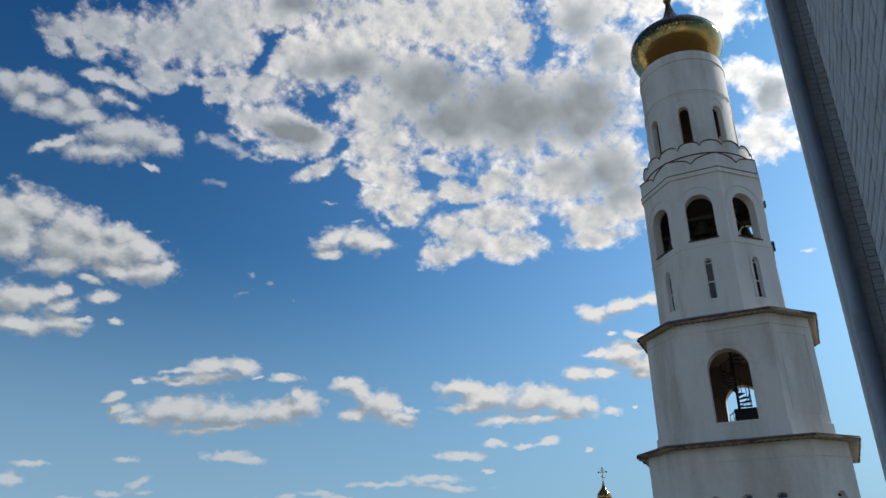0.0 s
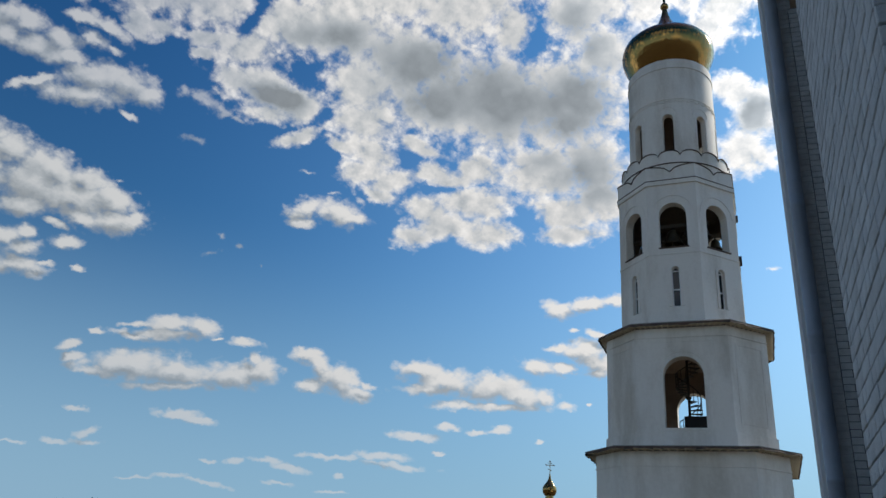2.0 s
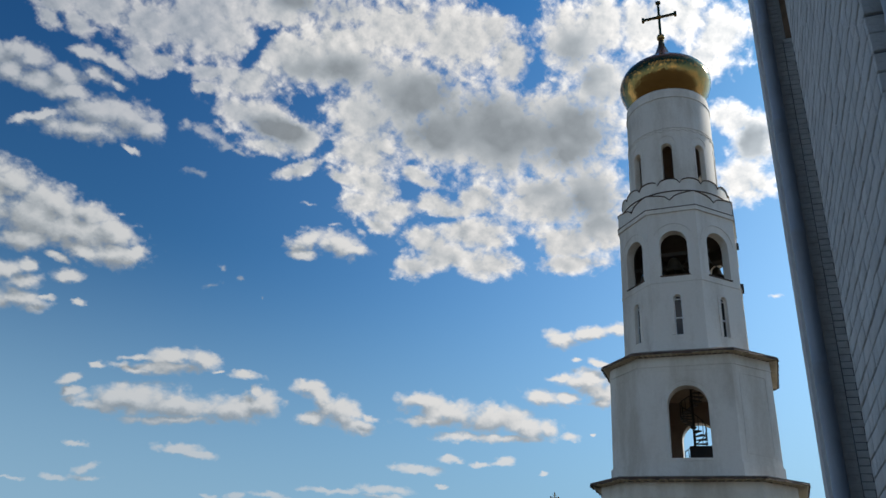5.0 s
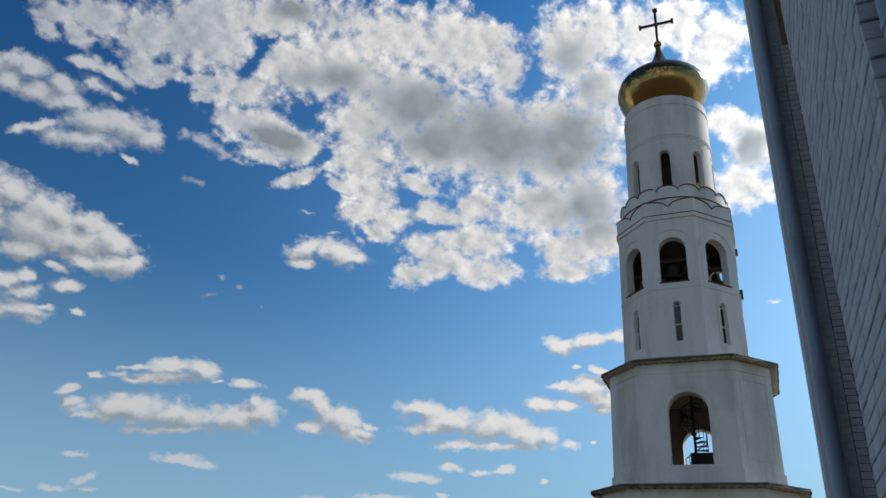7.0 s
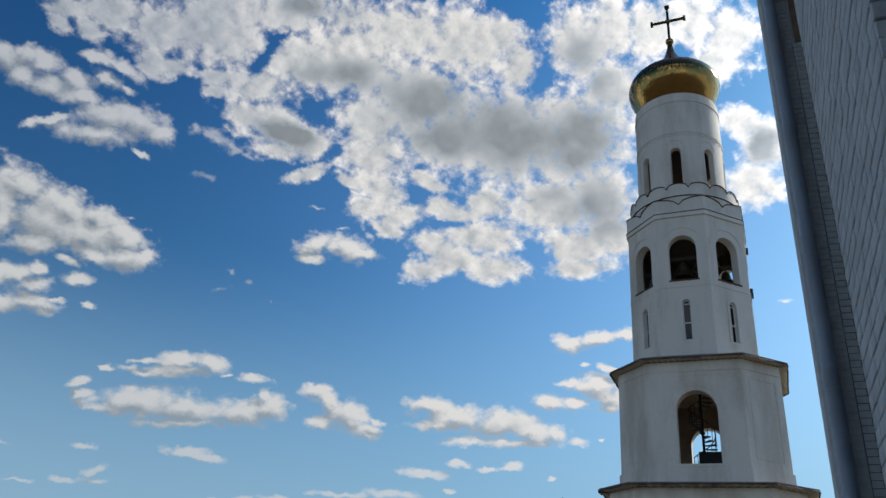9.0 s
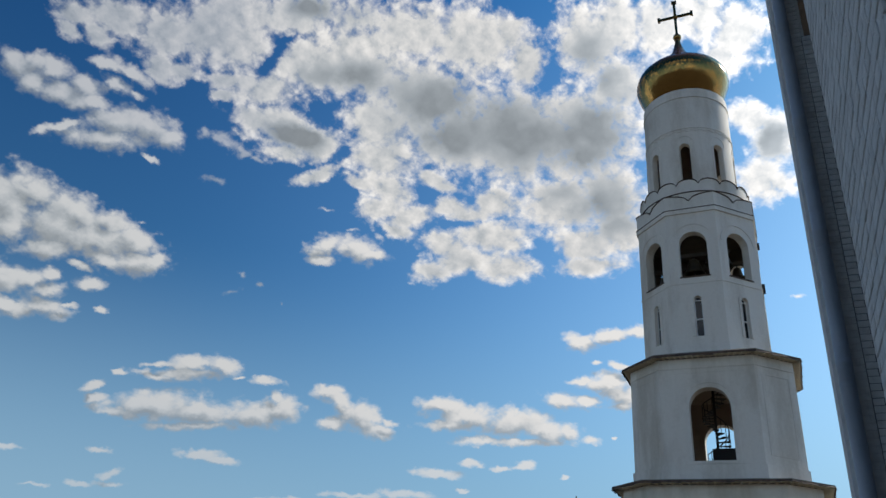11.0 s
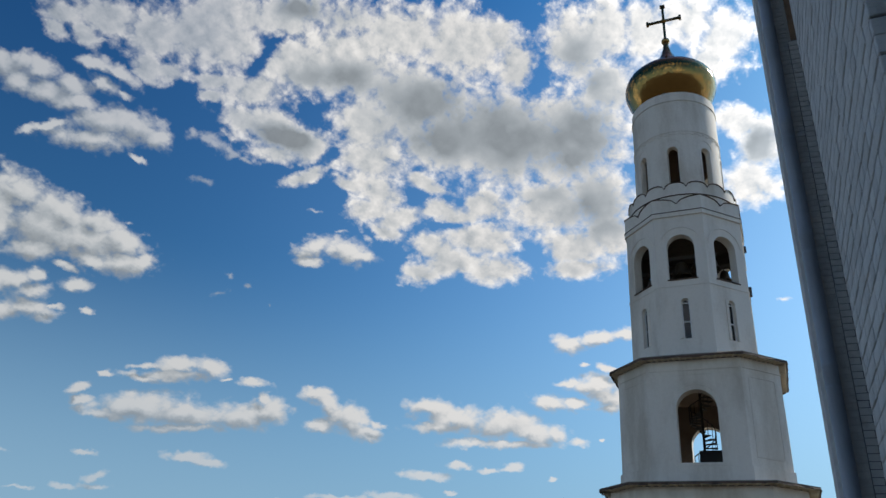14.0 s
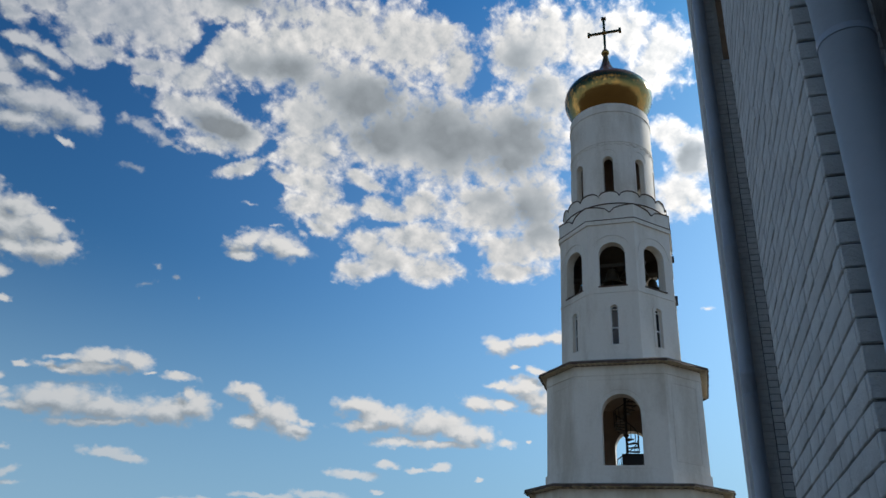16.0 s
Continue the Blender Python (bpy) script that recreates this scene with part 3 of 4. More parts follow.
def window_in(place, cx, hw, sill, spring, depth, bars=1):
    """A round-headed window set back in its opening: glass, white frame and glazing bars."""
    bm = bmesh.new()
    pts = [(cx - hw, sill), (cx + hw, sill)] + [(cx + hw * math.cos(math.pi * i / 12), spring + hw * math.sin(math.pi * i / 12)) for i in range(13)]
    bm.faces.new([bm.verts.new(place(x, z, depth + 0.03)) for x, z in pts])
    bm.faces.new([bm.verts.new(place(x, z, depth + 0.05)) for x, z in reversed(pts)])
    win = part("window", bm, PANE, tower, "dark glass window with a white frame")
    bm = bmesh.new()
    inner = hw - 0.06
    arch_band(bm, lambda x, z, d: place(x, z, d + depth), cx, inner, sill, spring, 0.06, 0.03)
    def bar(x0, x1, z0, z1):
        c = [bm.verts.new(place(x, z, depth + d)) for d in (0.03, -0.03) for x, z in ((x0, z0), (x1, z0), (x1, z1), (x0, z1))]
        for f in ((4, 5, 6, 7), (0, 1, 5, 4), (1, 2, 6, 5), (2, 3, 7, 6), (3, 0, 4, 7)):
            bm.faces.new([c[i] for i in f])
    bar(cx - hw, cx + hw, sill, sill + 0.07)
    if bars == 1:
        bar(cx - inner, cx + inner, sill + (spring - sill) * 0.46, sill + (spring - sill) * 0.46 + 0.08)
        bar(cx - inner, cx + inner, spring - 0.04, spring + 0.02)
    else:
        bar(cx - inner, cx + inner, spring - 0.04, spring + 0.04)
        bar(cx - 0.03, cx + 0.03, sill, spring)
    part("frame", bm, WHITE, win, "white window frame")


MITRE = math.tan(radians(22.5))
T1_R, T1_H, T1_TOP = 6.42, 34.0, 9.9
T2_R, T2_H, T2_Z0, T2_TOP = 5.47, 29.5, 10.3, 17.35
T3_R, T3_Z0, T3_MID, T3_TOP = 4.12, 17.9, 22.75, 28.15
DRUM_R, DRUM_Z0, DRUM_TOP = 3.08, 28.6, 38.9


def lower_tier():
    bm = bmesh.new()
    trim = bmesh.new()
    for place, width, apothem, broad in faces_of(T1_R, T1_H):
        inner = (width - 1.8 * MITRE) / width
        if broad:
            side = (width - 3 * 1.68) / 2
            cells = [(-width / 2 + side / 2, side, None)] + [(k * 1.68, 1.68, True) for k in (-1, 0, 1)] + [(width / 2 - side / 2, side, None)]
        else:
            cells = [(0.0, width, True)]
        for cx, w, hole in cells:
            shifted = lambda x, z, d, cx=cx, place=place: place(x + cx, z, d)
            pierced(bm, shifted, w, 0, T1_TOP, 0.9, inner=1.0 if broad else inner, opening=(0, 0.30, 5.4, 7.0) if hole else None)
            if hole:
                window_in(place, cx, 0.30, 5.4, 7.0, 0.22, bars=2)
                arch_band(trim, place, cx, 0.31, 5.4, 7.0, 0.10, 0.05)
        # drip line and a cut zigzag band under the eave
        if broad:
            for i in range(22):
                x = -width / 2 + 0.35 + i * 0.155
                if x < 0.6:
                    s = 0.06
                    c = [trim.verts.new(place(x + dx, 8.35 + dz, -0.03)) for dx, dz in ((-s, -s), (s, -s), (0, s))]
                    trim.faces.new(c)
                    e = [trim.verts.new(place(x + dx, 8.35 + dz, 0.01)) for dx, dz in ((-s, -s), (s, -s), (0, s))]
                    for k in range(3):
                        trim.faces.new((c[k], c[(k + 1) % 3], e[(k + 1) % 3], e[k]))
    weld(bm)
    part("lower_wall", bm, PLASTER, tower, "white plastered lower wall")
    collar(trim, T1_H, T1_R - 0.05, T1_R + 0.05, 9.05, 9.13)
    part("wall_trim", trim, PLASTER, tower)


def eave(name, half, wall_r, r_out, z, r_top, z_top, rafters):
    """A roof skirt: boarded soffit with rafter ends, a rusty sheet edge and the sloping sheet."""
    bm = bmesh.new()
    prism(bm, half, ((r_out, z), (r_out + 0.02, z + 0.10), (r_top, z_top), (r_top - 0.3, z_top), (r_top - 0.3, z + 0.12), (r_out, z)), cap=False)
    roof = part(name, bm, ROOF, tower, "dark sheet metal roof skirt")
    bm = bmesh.new()
    collar(bm, half, r_out - 0.03, r_out + 0.035, z - 0.035, z + 0.055)
    # ragged, bent drip edge
    rng = random.Random(len(name))
    angles = ring_angles(half)
    for i in range(8):
        p, q = corner(r_out + 0.03, angles[i]), corner(r_out + 0.03, angles[(i + 1) % 8])
        count = max(2, int((q - p).length / 0.55))
        for k in range(count):
            a, b = p.lerp(q, k / count), p.lerp(q, (k + 0.97) / count)
            o = ((a + b) / 2).normalized() * rng.uniform(0.01, 0.05)
            d0, d1 = rng.uniform(0.02, 0.13), rng.uniform(0.02, 0.13)
            c = [bm.verts.new(v) for v in ((a.x, a.y, z + 0.05), (b.x, b.y, z + 0.05), (b.x + o.x, b.y + o.y, z - d1), (a.x + o.x, a.y + o.y, z - d0))]
            bm.faces.new(c)
    part("drip_edge", bm, RUST, roof, "bent rusty sheet edge")
    bm = bmesh.new()
    prism(bm, half, ((wall_r - 0.05, z - 0.03), (r_out - 0.04, z - 0.01), (r_out - 0.04, z + 0.02), (wall_r - 0.05, z + 0.05), (wall_r - 0.05, z - 0.03)), cap=False)
    part("soffit", bm, EAVE, roof, "weathered boarded soffit")
    bm = bmesh.new()
    box(bm, -0.5, 0.5, -0.03, 0.03, -0.04, 0.04)
    rafter = mesh_of(bm, "rafter_end", EAVE)
    for i in range(8):
        p, q = corner(wall_r - 0.02, angles[i]), corner(wall_r - 0.02, angles[(i + 1) % 8])
        p2, q2 = corner(r_out - 0.1, angles[i]), corner(r_out - 0.1, angles[(i + 1) % 8])
        count = max(2, int((q - p).length / rafters))
        for k in range(count + 1):
            a, b = p.lerp(q, k / count), p2.lerp(q2, k / count)
            ob = new("rafter_end", rafter)
            ob.parent = roof
            ob.matrix_basis = (Matrix.Translation(Vector(((a.x + b.x) / 2, (a.y + b.y) / 2, z - 0.055)))
                               @ (b - a).to_track_quat("X", "Z").to_matrix().to_4x4() @ Matrix.Diagonal(((b - a).length, 1, 1, 1)))


def middle_tier():
    bm, trim = bmesh.new(), bmesh.new()
    for place, width, apothem, broad in faces_of(T2_R, T2_H):
        inner = (width - 1.5 * MITRE) / width
        pierced(bm, place, width, T2_Z0, T2_TOP, 0.75, inner, opening=(0.05, 1.15, 11.3, 14.4) if broad else None)
        if broad:
            arch_band(trim, place, 0.05, 1.42, 11.3, 14.4, 0.07, 0.04)
            panel_frame(trim, place, 0, 1.95, 11.12, 16.5, 0.06, 0.018)
            c = box(trim, -1.2, 1.2, -0.05, 0.1, 11.14, 11.3)
            for v in c:
                v.co = place(v.co.x, v.co.z, v.co.y)
        else:
            panel_frame(trim, place, 0, width / 2 - 0.45, 11.6, 16.3, 0.08, 0.022)
    weld(bm)
    part("middle_wall", bm, PLASTER, tower, "white plastered wall with tall open arches")
    collar(trim, T2_H, T2_R - 0.05, T2_R + 0.12, 10.3, 11.06)
    collar(trim, T2_H, T2_R - 0.05, T2_R + 0.05, 16.72, 16.80)
    part("wall_trim", trim, PLASTER, tower)
    bm = bmesh.new()
    prism(bm, T2_H, ((T2_R - 0.70, 10.7), (T2_R - 0.70, 11.28)))
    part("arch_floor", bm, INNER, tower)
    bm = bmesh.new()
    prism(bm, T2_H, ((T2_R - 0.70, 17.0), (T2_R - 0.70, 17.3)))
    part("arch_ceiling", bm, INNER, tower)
    # lining of the room, a hand's width inside the wall
    bm = bmesh.new()
    for place, width, apothem, broad in faces_of(T2_R, T2_H):
        a = (width - 1.52 * MITRE) / width
        pierced(bm, lambda x, z, d, place=place: place(x, z, d + 0.76), width * a, 11.28, 17.0, 0.03, 1.0, opening=(0.05, 1.16, 11.285, 14.4) if broad else None)
    weld(bm)
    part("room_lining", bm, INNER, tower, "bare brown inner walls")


def belfry():
    bm, trim, lining = bmesh.new(), bmesh.new(), bmesh.new()
    sills = bmesh.new()
    for place, width, apothem, broad in faces_of(T3_R, 22.5):
        inner = (width - 1.2 * MITRE) / width
        pierced(bm, place, width, T3_Z0, T3_MID, 0.6, inner, opening=(0, 0.25, 19.1, 21.55))
        pierced(bm, place, width, T3_MID, T3_TOP, 0.6, inner, opening=(0, 0.87, 23.2, 25.58))
        window_in(place, 0, 0.25, 19.1, 21.55, 0.20)
        arch_band(trim, place, 0, 0.26, 19.1, 21.55, 0.20, 0.045)
        arch_band(trim, place, 0, 1.28, 25.2, 25.70, 0.06, 0.045, legs=False)
        c = box(sills, -0.95, 0.95, -0.06, 0.3, 23.12, 23.2)
        for v in c:
            v.co = place(v.co.x, v.co.z, v.co.y)
        a = (width - 1.22 * MITRE) / width
        pierced(lining, lambda x, z, d, place=place: place(x, z, d + 0.61), width * a, 23.0, 27.6, 0.03, 1.0, opening=(0, 0.88, 23.01, 25.58))
    weld(bm)
    part("belfry_wall", bm, PLASTER, tower, "white plastered octagonal belfry wall")
    collar(trim, 22.5, T3_R - 0.05, T3_R + 0.07, T3_Z0, 18.62)
    collar(trim, 22.5, T3_R - 0.05, T3_R + 0.045, T3_MID - 0.06, T3_MID + 0.06)
    collar(trim, 22.5, T3_R - 0.05, T3_R + 0.12, 27.85, 28.15)
    part("wall_trim", trim, PLASTER, tower)
    part("sill_sheets", sills, RUST, tower, "rusty sheet sills")
    weld(lining)
    # lining, floor and ceiling are coloured near black to imitate the room's shade
    part("room_lining", lining, TIMBER_AND_SHADE, tower, "belfry room lining, shade put into its dark colour")
    for z0, z1, name, mat in ((22.6, 23.0, "belfry_floor", TIMBER_AND_SHADE), (27.6, 27.9, "belfry_ceiling", TIMBER_AND_SHADE)):
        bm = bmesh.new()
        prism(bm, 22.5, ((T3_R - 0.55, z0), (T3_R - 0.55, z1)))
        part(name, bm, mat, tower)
    bm = bmesh.new()
    collar(bm, 22.5, T3_R + 0.05, T3_R + 0.15, 28.15, 28.20)
    part("cornice_sheet", bm, RUST, tower, "dark metal drip line")


def scallops(bm, cap, radius, z0, low, high, count, turn, eight):
    """A parapet whose top runs in shallow arches, with a dark metal capping."""
    steps = count * 10
    tops = []
    for i in range(steps):
        a = 360.0 * i / steps
        phase = ((a - turn) / 360.0 * count) % 1.0
        z = low + (high - low) * math.sqrt(max(0.0, 1 - (2 * phase - 1) ** 2)) ** 1.0
        r = radius
        if eight:
            off = (a + 22.5) % 45 - 22.5
            r = radius * math.cos(radians(22.5)) / math.cos(radians(off))
        tops.append((a, r, z))
    def row(inset, height):
        return [(a, r - inset, height(z)) for a, r, z in tops]
    def skin(bm, rows):
        made = [[bm.verts.new(corner(r, a, z)) for a, r, z in rr] for rr in rows]
        for p, q in zip(made, made[1:]):
            for i in range(steps):
                j = (i + 1) % steps
                bm.faces.new((p[i], p[j], q[j], q[i]))
    skin(bm, [row(0, lambda z: z0), row(0, lambda z: z), row(0.25, lambda z: z), row(0.25, lambda z: z0)])
    skin(cap, [row(-0.05, lambda z: z), row(-0.06, lambda z: z + 0.06), row(0.30, lambda z: z + 0.06), row(0.30, lambda z: z), row(-0.05, lambda z: z)])


def crown():
    bm, cap = bmesh.new(), bmesh.new()
    scallops(bm, cap, T3_R + 0.06, 28.15, 28.75, 29.25, 8, 0.0, True)
    scallops(bm, cap, T3_R - 0.40, 28.6, 30.15, 30.55, 16, 11.25, False)
    collar(bm, 22.5, 2.9, T3_R + 0.02, 28.15, 28.6)
    lathe(bm, ((T3_R - 0.5, 29.55), (DRUM_R - 0.1, 29.9)), 48)
    lathe(cap, ((T3_R - 0.39, 29.52), (T3_R - 0.33, 29.54), (T3_R - 0.33, 29.58), (T3_R - 0.39, 29.6)), 64)
    part("parapet", bm, PLASTER, tower, "white scalloped parapet")
    part("parapet_capping", cap, RUST, tower, "dark metal capping strip")


def drum():
    bm, trim = bmesh.new(), bmesh.new()
    step = 2 * math.pi * DRUM_R / 8
    lining = bmesh.new()
    for k in range(8):
        def place(x, z, d, k=k):
            a = 45.0 * k + math.degrees(x / DRUM_R)
            return corner(DRUM_R - d, a, z)
        pierced(bm, place, step, DRUM_Z0, DRUM_TOP, 0.38, 1.0, opening=(0, 0.37, 30.5, 33.62), edge_steps=5)
        arch_band(trim, place, 0, 0.38, 30.5, 33.62, 0.12, 0.04)
        arch_band(trim, place, 0, 0.62, 34.0, 34.0, 0.05, 0.03, legs=False)
        pierced(lining, lambda x, z, d, place=place: place(x, z, d + 0.39), step, 29.9, 38.0, 0.03, 1.0, opening=(0, 0.40, 30.4, 33.62), edge_steps=5)
    weld(bm)
    part("drum_wall", bm, PLASTER, tower, "white plastered round drum", smooth=False)
    # beaded frieze and two string courses
    for z, r in ((38.15, 0.05), (35.35, 0.04)):
        lathe(trim, ((DRUM_R - 0.05, z - 0.05), (DRUM_R + r, z - 0.05), (DRUM_R + r, z + 0.05), (DRUM_R - 0.05, z + 0.05)), 64)
    for i in range(64):
        a = 360.0 * i / 64
        m = Matrix.Translation(corner(DRUM_R, a, 35.1)) @ Matrix.Rotation(radians(a), 4, "Z")
        box(trim, -0.10, 0.10, -0.05, 0.05, -0.09 if i % 2 else 0.02, 0.02 if i % 2 else 0.12, m)
    part("drum_trim", trim, PLASTER, tower)
    weld(lining)
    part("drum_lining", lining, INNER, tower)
    bm = bmesh.new()
    lathe(bm, ((0.01, 29.85), (DRUM_R - 0.3, 29.85)), 32)
    part("drum_floor", bm, INNER, tower)
    bm = bmesh.new()
    lathe(bm, ((0.01, 37.9), (DRUM_R - 0.3, 37.9)), 32)
    part("drum_ceiling", bm, INNER, tower)


def smooth_rows(rows, steps):
    """Rounds off a profile: a curve through its rows."""
    out = []
    for i in range(len(rows) - 1):
        p = [Vector(rows[max(0, min(len(rows) - 1, i + k))]) for k in (-1, 0, 1, 2)]
        for s in range(steps):
            t = s / steps
            v = 0.5 * ((2 * p[1]) + (p[2] - p[0]) * t + (2 * p[0] - 5 * p[1] + 4 * p[2] - p[3]) * t * t + (3 * p[1] - p[0] - 3 * p[2] + p[3]) * t ** 3)
            out.append((v.x, v.y))
    return out + [rows[-1]]


def gilded_top():
    bm = bmesh.new()
    shape = ((2.15, 38.66), (2.50, 39.16), (2.85, 39.75), (3.15, 40.32), (3.36, 40.82), (3.46, 41.25), (3.45, 41.65), (3.30, 42.08), (2.98, 42.46), (2.58, 42.78), (2.15, 43.06),
             (1.60, 43.45), (1.15, 43.95), (0.80, 44.50), (0.50, 45.10), (0.29, 45.75), (0.18, 46.40))
    rows = smooth_rows(shape, 6)
    lathe(bm, [(r - 0.03, z) for r, z in rows], 96)
    dome = part("dome", bm, GOLD, tower, "gilded onion dome clad in small sheets", smooth=True)
    # diamond shingles, each tip a little proud of the one below
    run = [0.0]
    for a, b in zip(rows, rows[1:]):
        run.append(run[-1] + math.hypot(b[0] - a[0], b[1] - a[1]))
    def on_dome(s, angle, proud):
        r, z = np.interp(s, run, [p[0] for p in rows]), np.interp(s, run, [p[1] for p in rows])
        return tuple(corner(r + proud, angle, z))
    rng = random.Random(11)
    verts, faces = [], []
    count, tall = 80, 0.27
    for row in range(int(run[-1] / (tall / 2)) - 1):
        s = row * tall / 2
        for k in range(count):
            a = 360.0 / count * (k + 0.5 * (row % 2))
            h = 180.0 / count
            lift, tip, lean = rng.uniform(-0.004, 0.004), 0.004 + rng.uniform(-0.005, 0.005), rng.uniform(-0.005, 0.005)
            base = len(verts)
            verts += [on_dome(s, a, tip), on_dome(s + tall / 2, a + h, lift + lean), on_dome(s + tall, a, -0.004), on_dome(s + tall / 2, a - h, lift - lean)]
            faces.append((base, base + 1, base + 2, base + 3))
    data = bpy.data.meshes.new("dome_shingles")
    data.from_pydata(verts, [], faces)
    data.materials.append(GOLD)
    shingles = new("dome_shingles", data)
    shingles.parent = dome
    tagged(shingles, "small diamond-shaped gilded shingles", kind="stuff")
    bm = bmesh.new()
    lathe(bm, ((0.19, 46.3), (0.22, 46.36), (0.22, 46.42), (0.01, 46.45)), 16)
    part("finial", bm, GOLD, dome)
    bm = bmesh.new()
    bmesh.ops.create_uvsphere(bm, u_segments=20, v_segments=12, radius=0.33, matrix=Matrix.Translation((0, 0, 46.7)))
    part("ball", bm, GOLD, dome, smooth=True)
    cross = bmesh.new()
    box(cross, -0.10, 0.10, -0.08, 0.08, 46.95, 50.6)
    box(cross, -1.32, 1.32, -0.07, 0.07, 48.88, 49.08)
    for x, z in ((-1.32, 48.98), (1.32, 48.98), (0, 50.6)):
        if x:
            box(cross, x - 0.10, x + 0.10, -0.13, 0.13, z - 0.20, z + 0.20)
        else:
            box(cross, -0.20, 0.20, -0.13, 0.13, z - 0.10, z + 0.10)
    bmesh.ops.create_uvsphere(cross, u_segments=12, v_segments=8, radius=0.22, matrix=Matrix.Translation((0, 0, 48.98)))
    part("cross", cross, GOLD, tower, "gilded cross")


def wall_lamps():
    for angle, z, tall in ((104, 23.55, 0.7), (104, 26.9, 0.5)):
        bm = bmesh.new()
        box(bm, -0.07, 0.07, -0.09, 0.09, 0, tall)
        box(bm, -0.03, 0.03, 0.09, 0.35, tall * 0.4, tall * 0.4 + 0.05)
        part("wall_lamp", bm, IRON, tower, "dark lamp box on a bracket", at=Matrix.Translation(corner(T3_R - 0.10, angle, z)) @ Matrix.Rotation(radians(angle), 4, "Z"))


lower_tier()
eave("lower_roof", 33.0, T1_R, 7.06, 9.98, T2_R - 0.1, 10.22, 0.42)
middle_tier()
eave("middle_roof", 29.0, T2_R, 5.98, 17.45, T3_R - 0.05, 18.2, 0.32)
# the two lower tiers stand a little off the axis of the upper ones
for piece in tower.children:
    piece.location.x += 0.13
belfry()
wall_lamps()
crown()
drum()
gilded_top()


def on_tower(x, y, z):
    return tower_at @ Matrix.Translation((x, y, z))


# ---- inside the tower ----
def spiral_stair():
    stair = new("spiral_staircase")
    stair.matrix_world = on_tower(0.03, 0.3, 11.28)
    tagged(stair, "black iron spiral staircase inside the open arch", "staircase")
    bm = bmesh.new()
    rod(bm, (0, 0, 0), (0, 0, 5.7), 0.085, 12)
    part("pole", bm, IRON, stair)
    bm = bmesh.new()
    pts = [(0.05, -0.06), (0.78, -0.20), (0.78, 0.20), (0.05, 0.06)]
    top = [bm.verts.new((x, y, 0.02)) for x, y in pts]
    low = [bm.verts.new((x, y, -0.03)) for x, y in pts]
    bm.faces.new(top)
    bm.faces.new(low)
    for i in range(4):
        bm.faces.new((top[i], top[(i + 1) % 4], low[(i + 1) % 4], low[i]))
    tread = mesh_of(bm, "tread", IRON)
    for i in range(26):
        ob = new("tread", tread)
        ob.parent = stair
        ob.matrix_basis = pose(0, 0, 0.22 * (i + 1), 0, 0, 200 - 24.0 * i)
    rail = bmesh.new()
    last = None
    for i in range(27):
        a = radians(200 - 24.0 * i)
        foot = Vector((0.76 * math.cos(a), 0.76 * math.sin(a), 0.22 * (i + 1)))
        head = foot + Vector((0, 0, 0.9))
        if 1 < i < 22:
            rod(rail, foot, head, 0.022, 5)
            if last is not None:
                rod(rail, last, head, 0.035, 5)
            last = head
    part("handrail", rail, IRON, stair)
    bm = bmesh.new()
    box(bm, -0.30, 1.15, -0.55, 0.55, 0, 1.72)
    part("landing_block", bm, IRON, stair, "dark landing at the foot")


spiral_stair()


def arch_railing(turn):
    rail = new("railing")
    rail.matrix_world = tower_at @ pose(0, 0, 11.28, 0, 0, turn) @ Matrix.Translation((0, -4.55, 0))
    tagged(rail, "thin dark iron railing across the open arch", "railing", "railings of the open arches")
    bm = bmesh.new()
    rod(bm, (-1.1, 0, 1.05), (1.2, 0, 1.05), 0.022, 6)
    rod(bm, (-1.1, 0, 0.12), (1.2, 0, 0.12), 0.018, 6)
    part("rails", bm, IRON, rail)
    bm = bmesh.new()
    rod(bm, (0, 0, 0), (0, 0, 2.2), 0.016, 5)
    bar = mesh_of(bm, "bar", IRON)
    for i in range(13):
        ob = new("bar", bar)
        ob.parent = rail
        ob.matrix_basis = Matrix.Translation((-1.08 + 0.18 * i, 0, 0))


for turn in (90, 180, 270):
    arch_railing(turn)


def bell(x, y, z, size):
    """A church bell hung by its crown; z is the height of the hanger."""
    b = new("church_bell")
    b.matrix_world = on_tower(x, y, z)
    tagged(b, "dark bronze church bell hanging from a timber beam", "bell", "bells of the belfry")
    bm = bmesh.new()
    prof = ((0.02, 0.0), (0.22, -0.02), (0.30, -0.10), (0.36, -0.30), (0.42, -0.60), (0.52, -0.80), (0.66, -0.95), (0.68, -1.0), (0.60, -0.97), (0.40, -0.65), (0.30, -0.15), (0.02, -0.08))
    lathe(bm, [(r * size, h * size) for r, h in prof], 28)
    part("bell_body", bm, BRONZE, b, smooth=True)
    bm = bmesh.new()
    rod(bm, (0, 0, -0.1 * size), (0, 0, -0.95 * size), 0.025 * size, 6)
    bmesh.ops.create_uvsphere(bm, u_segments=10, v_segments=6, radius=0.08 * size, matrix=Matrix.Translation((0, 0, -0.98 * size)))
    part("clapper", bm, IRON, b)
    bm = bmesh.new()
    box(bm, -0.05 * size, 0.05 * size, -0.04, 0.04, -0.02, 0.26)
    part("hanger", bm, IRON, b)


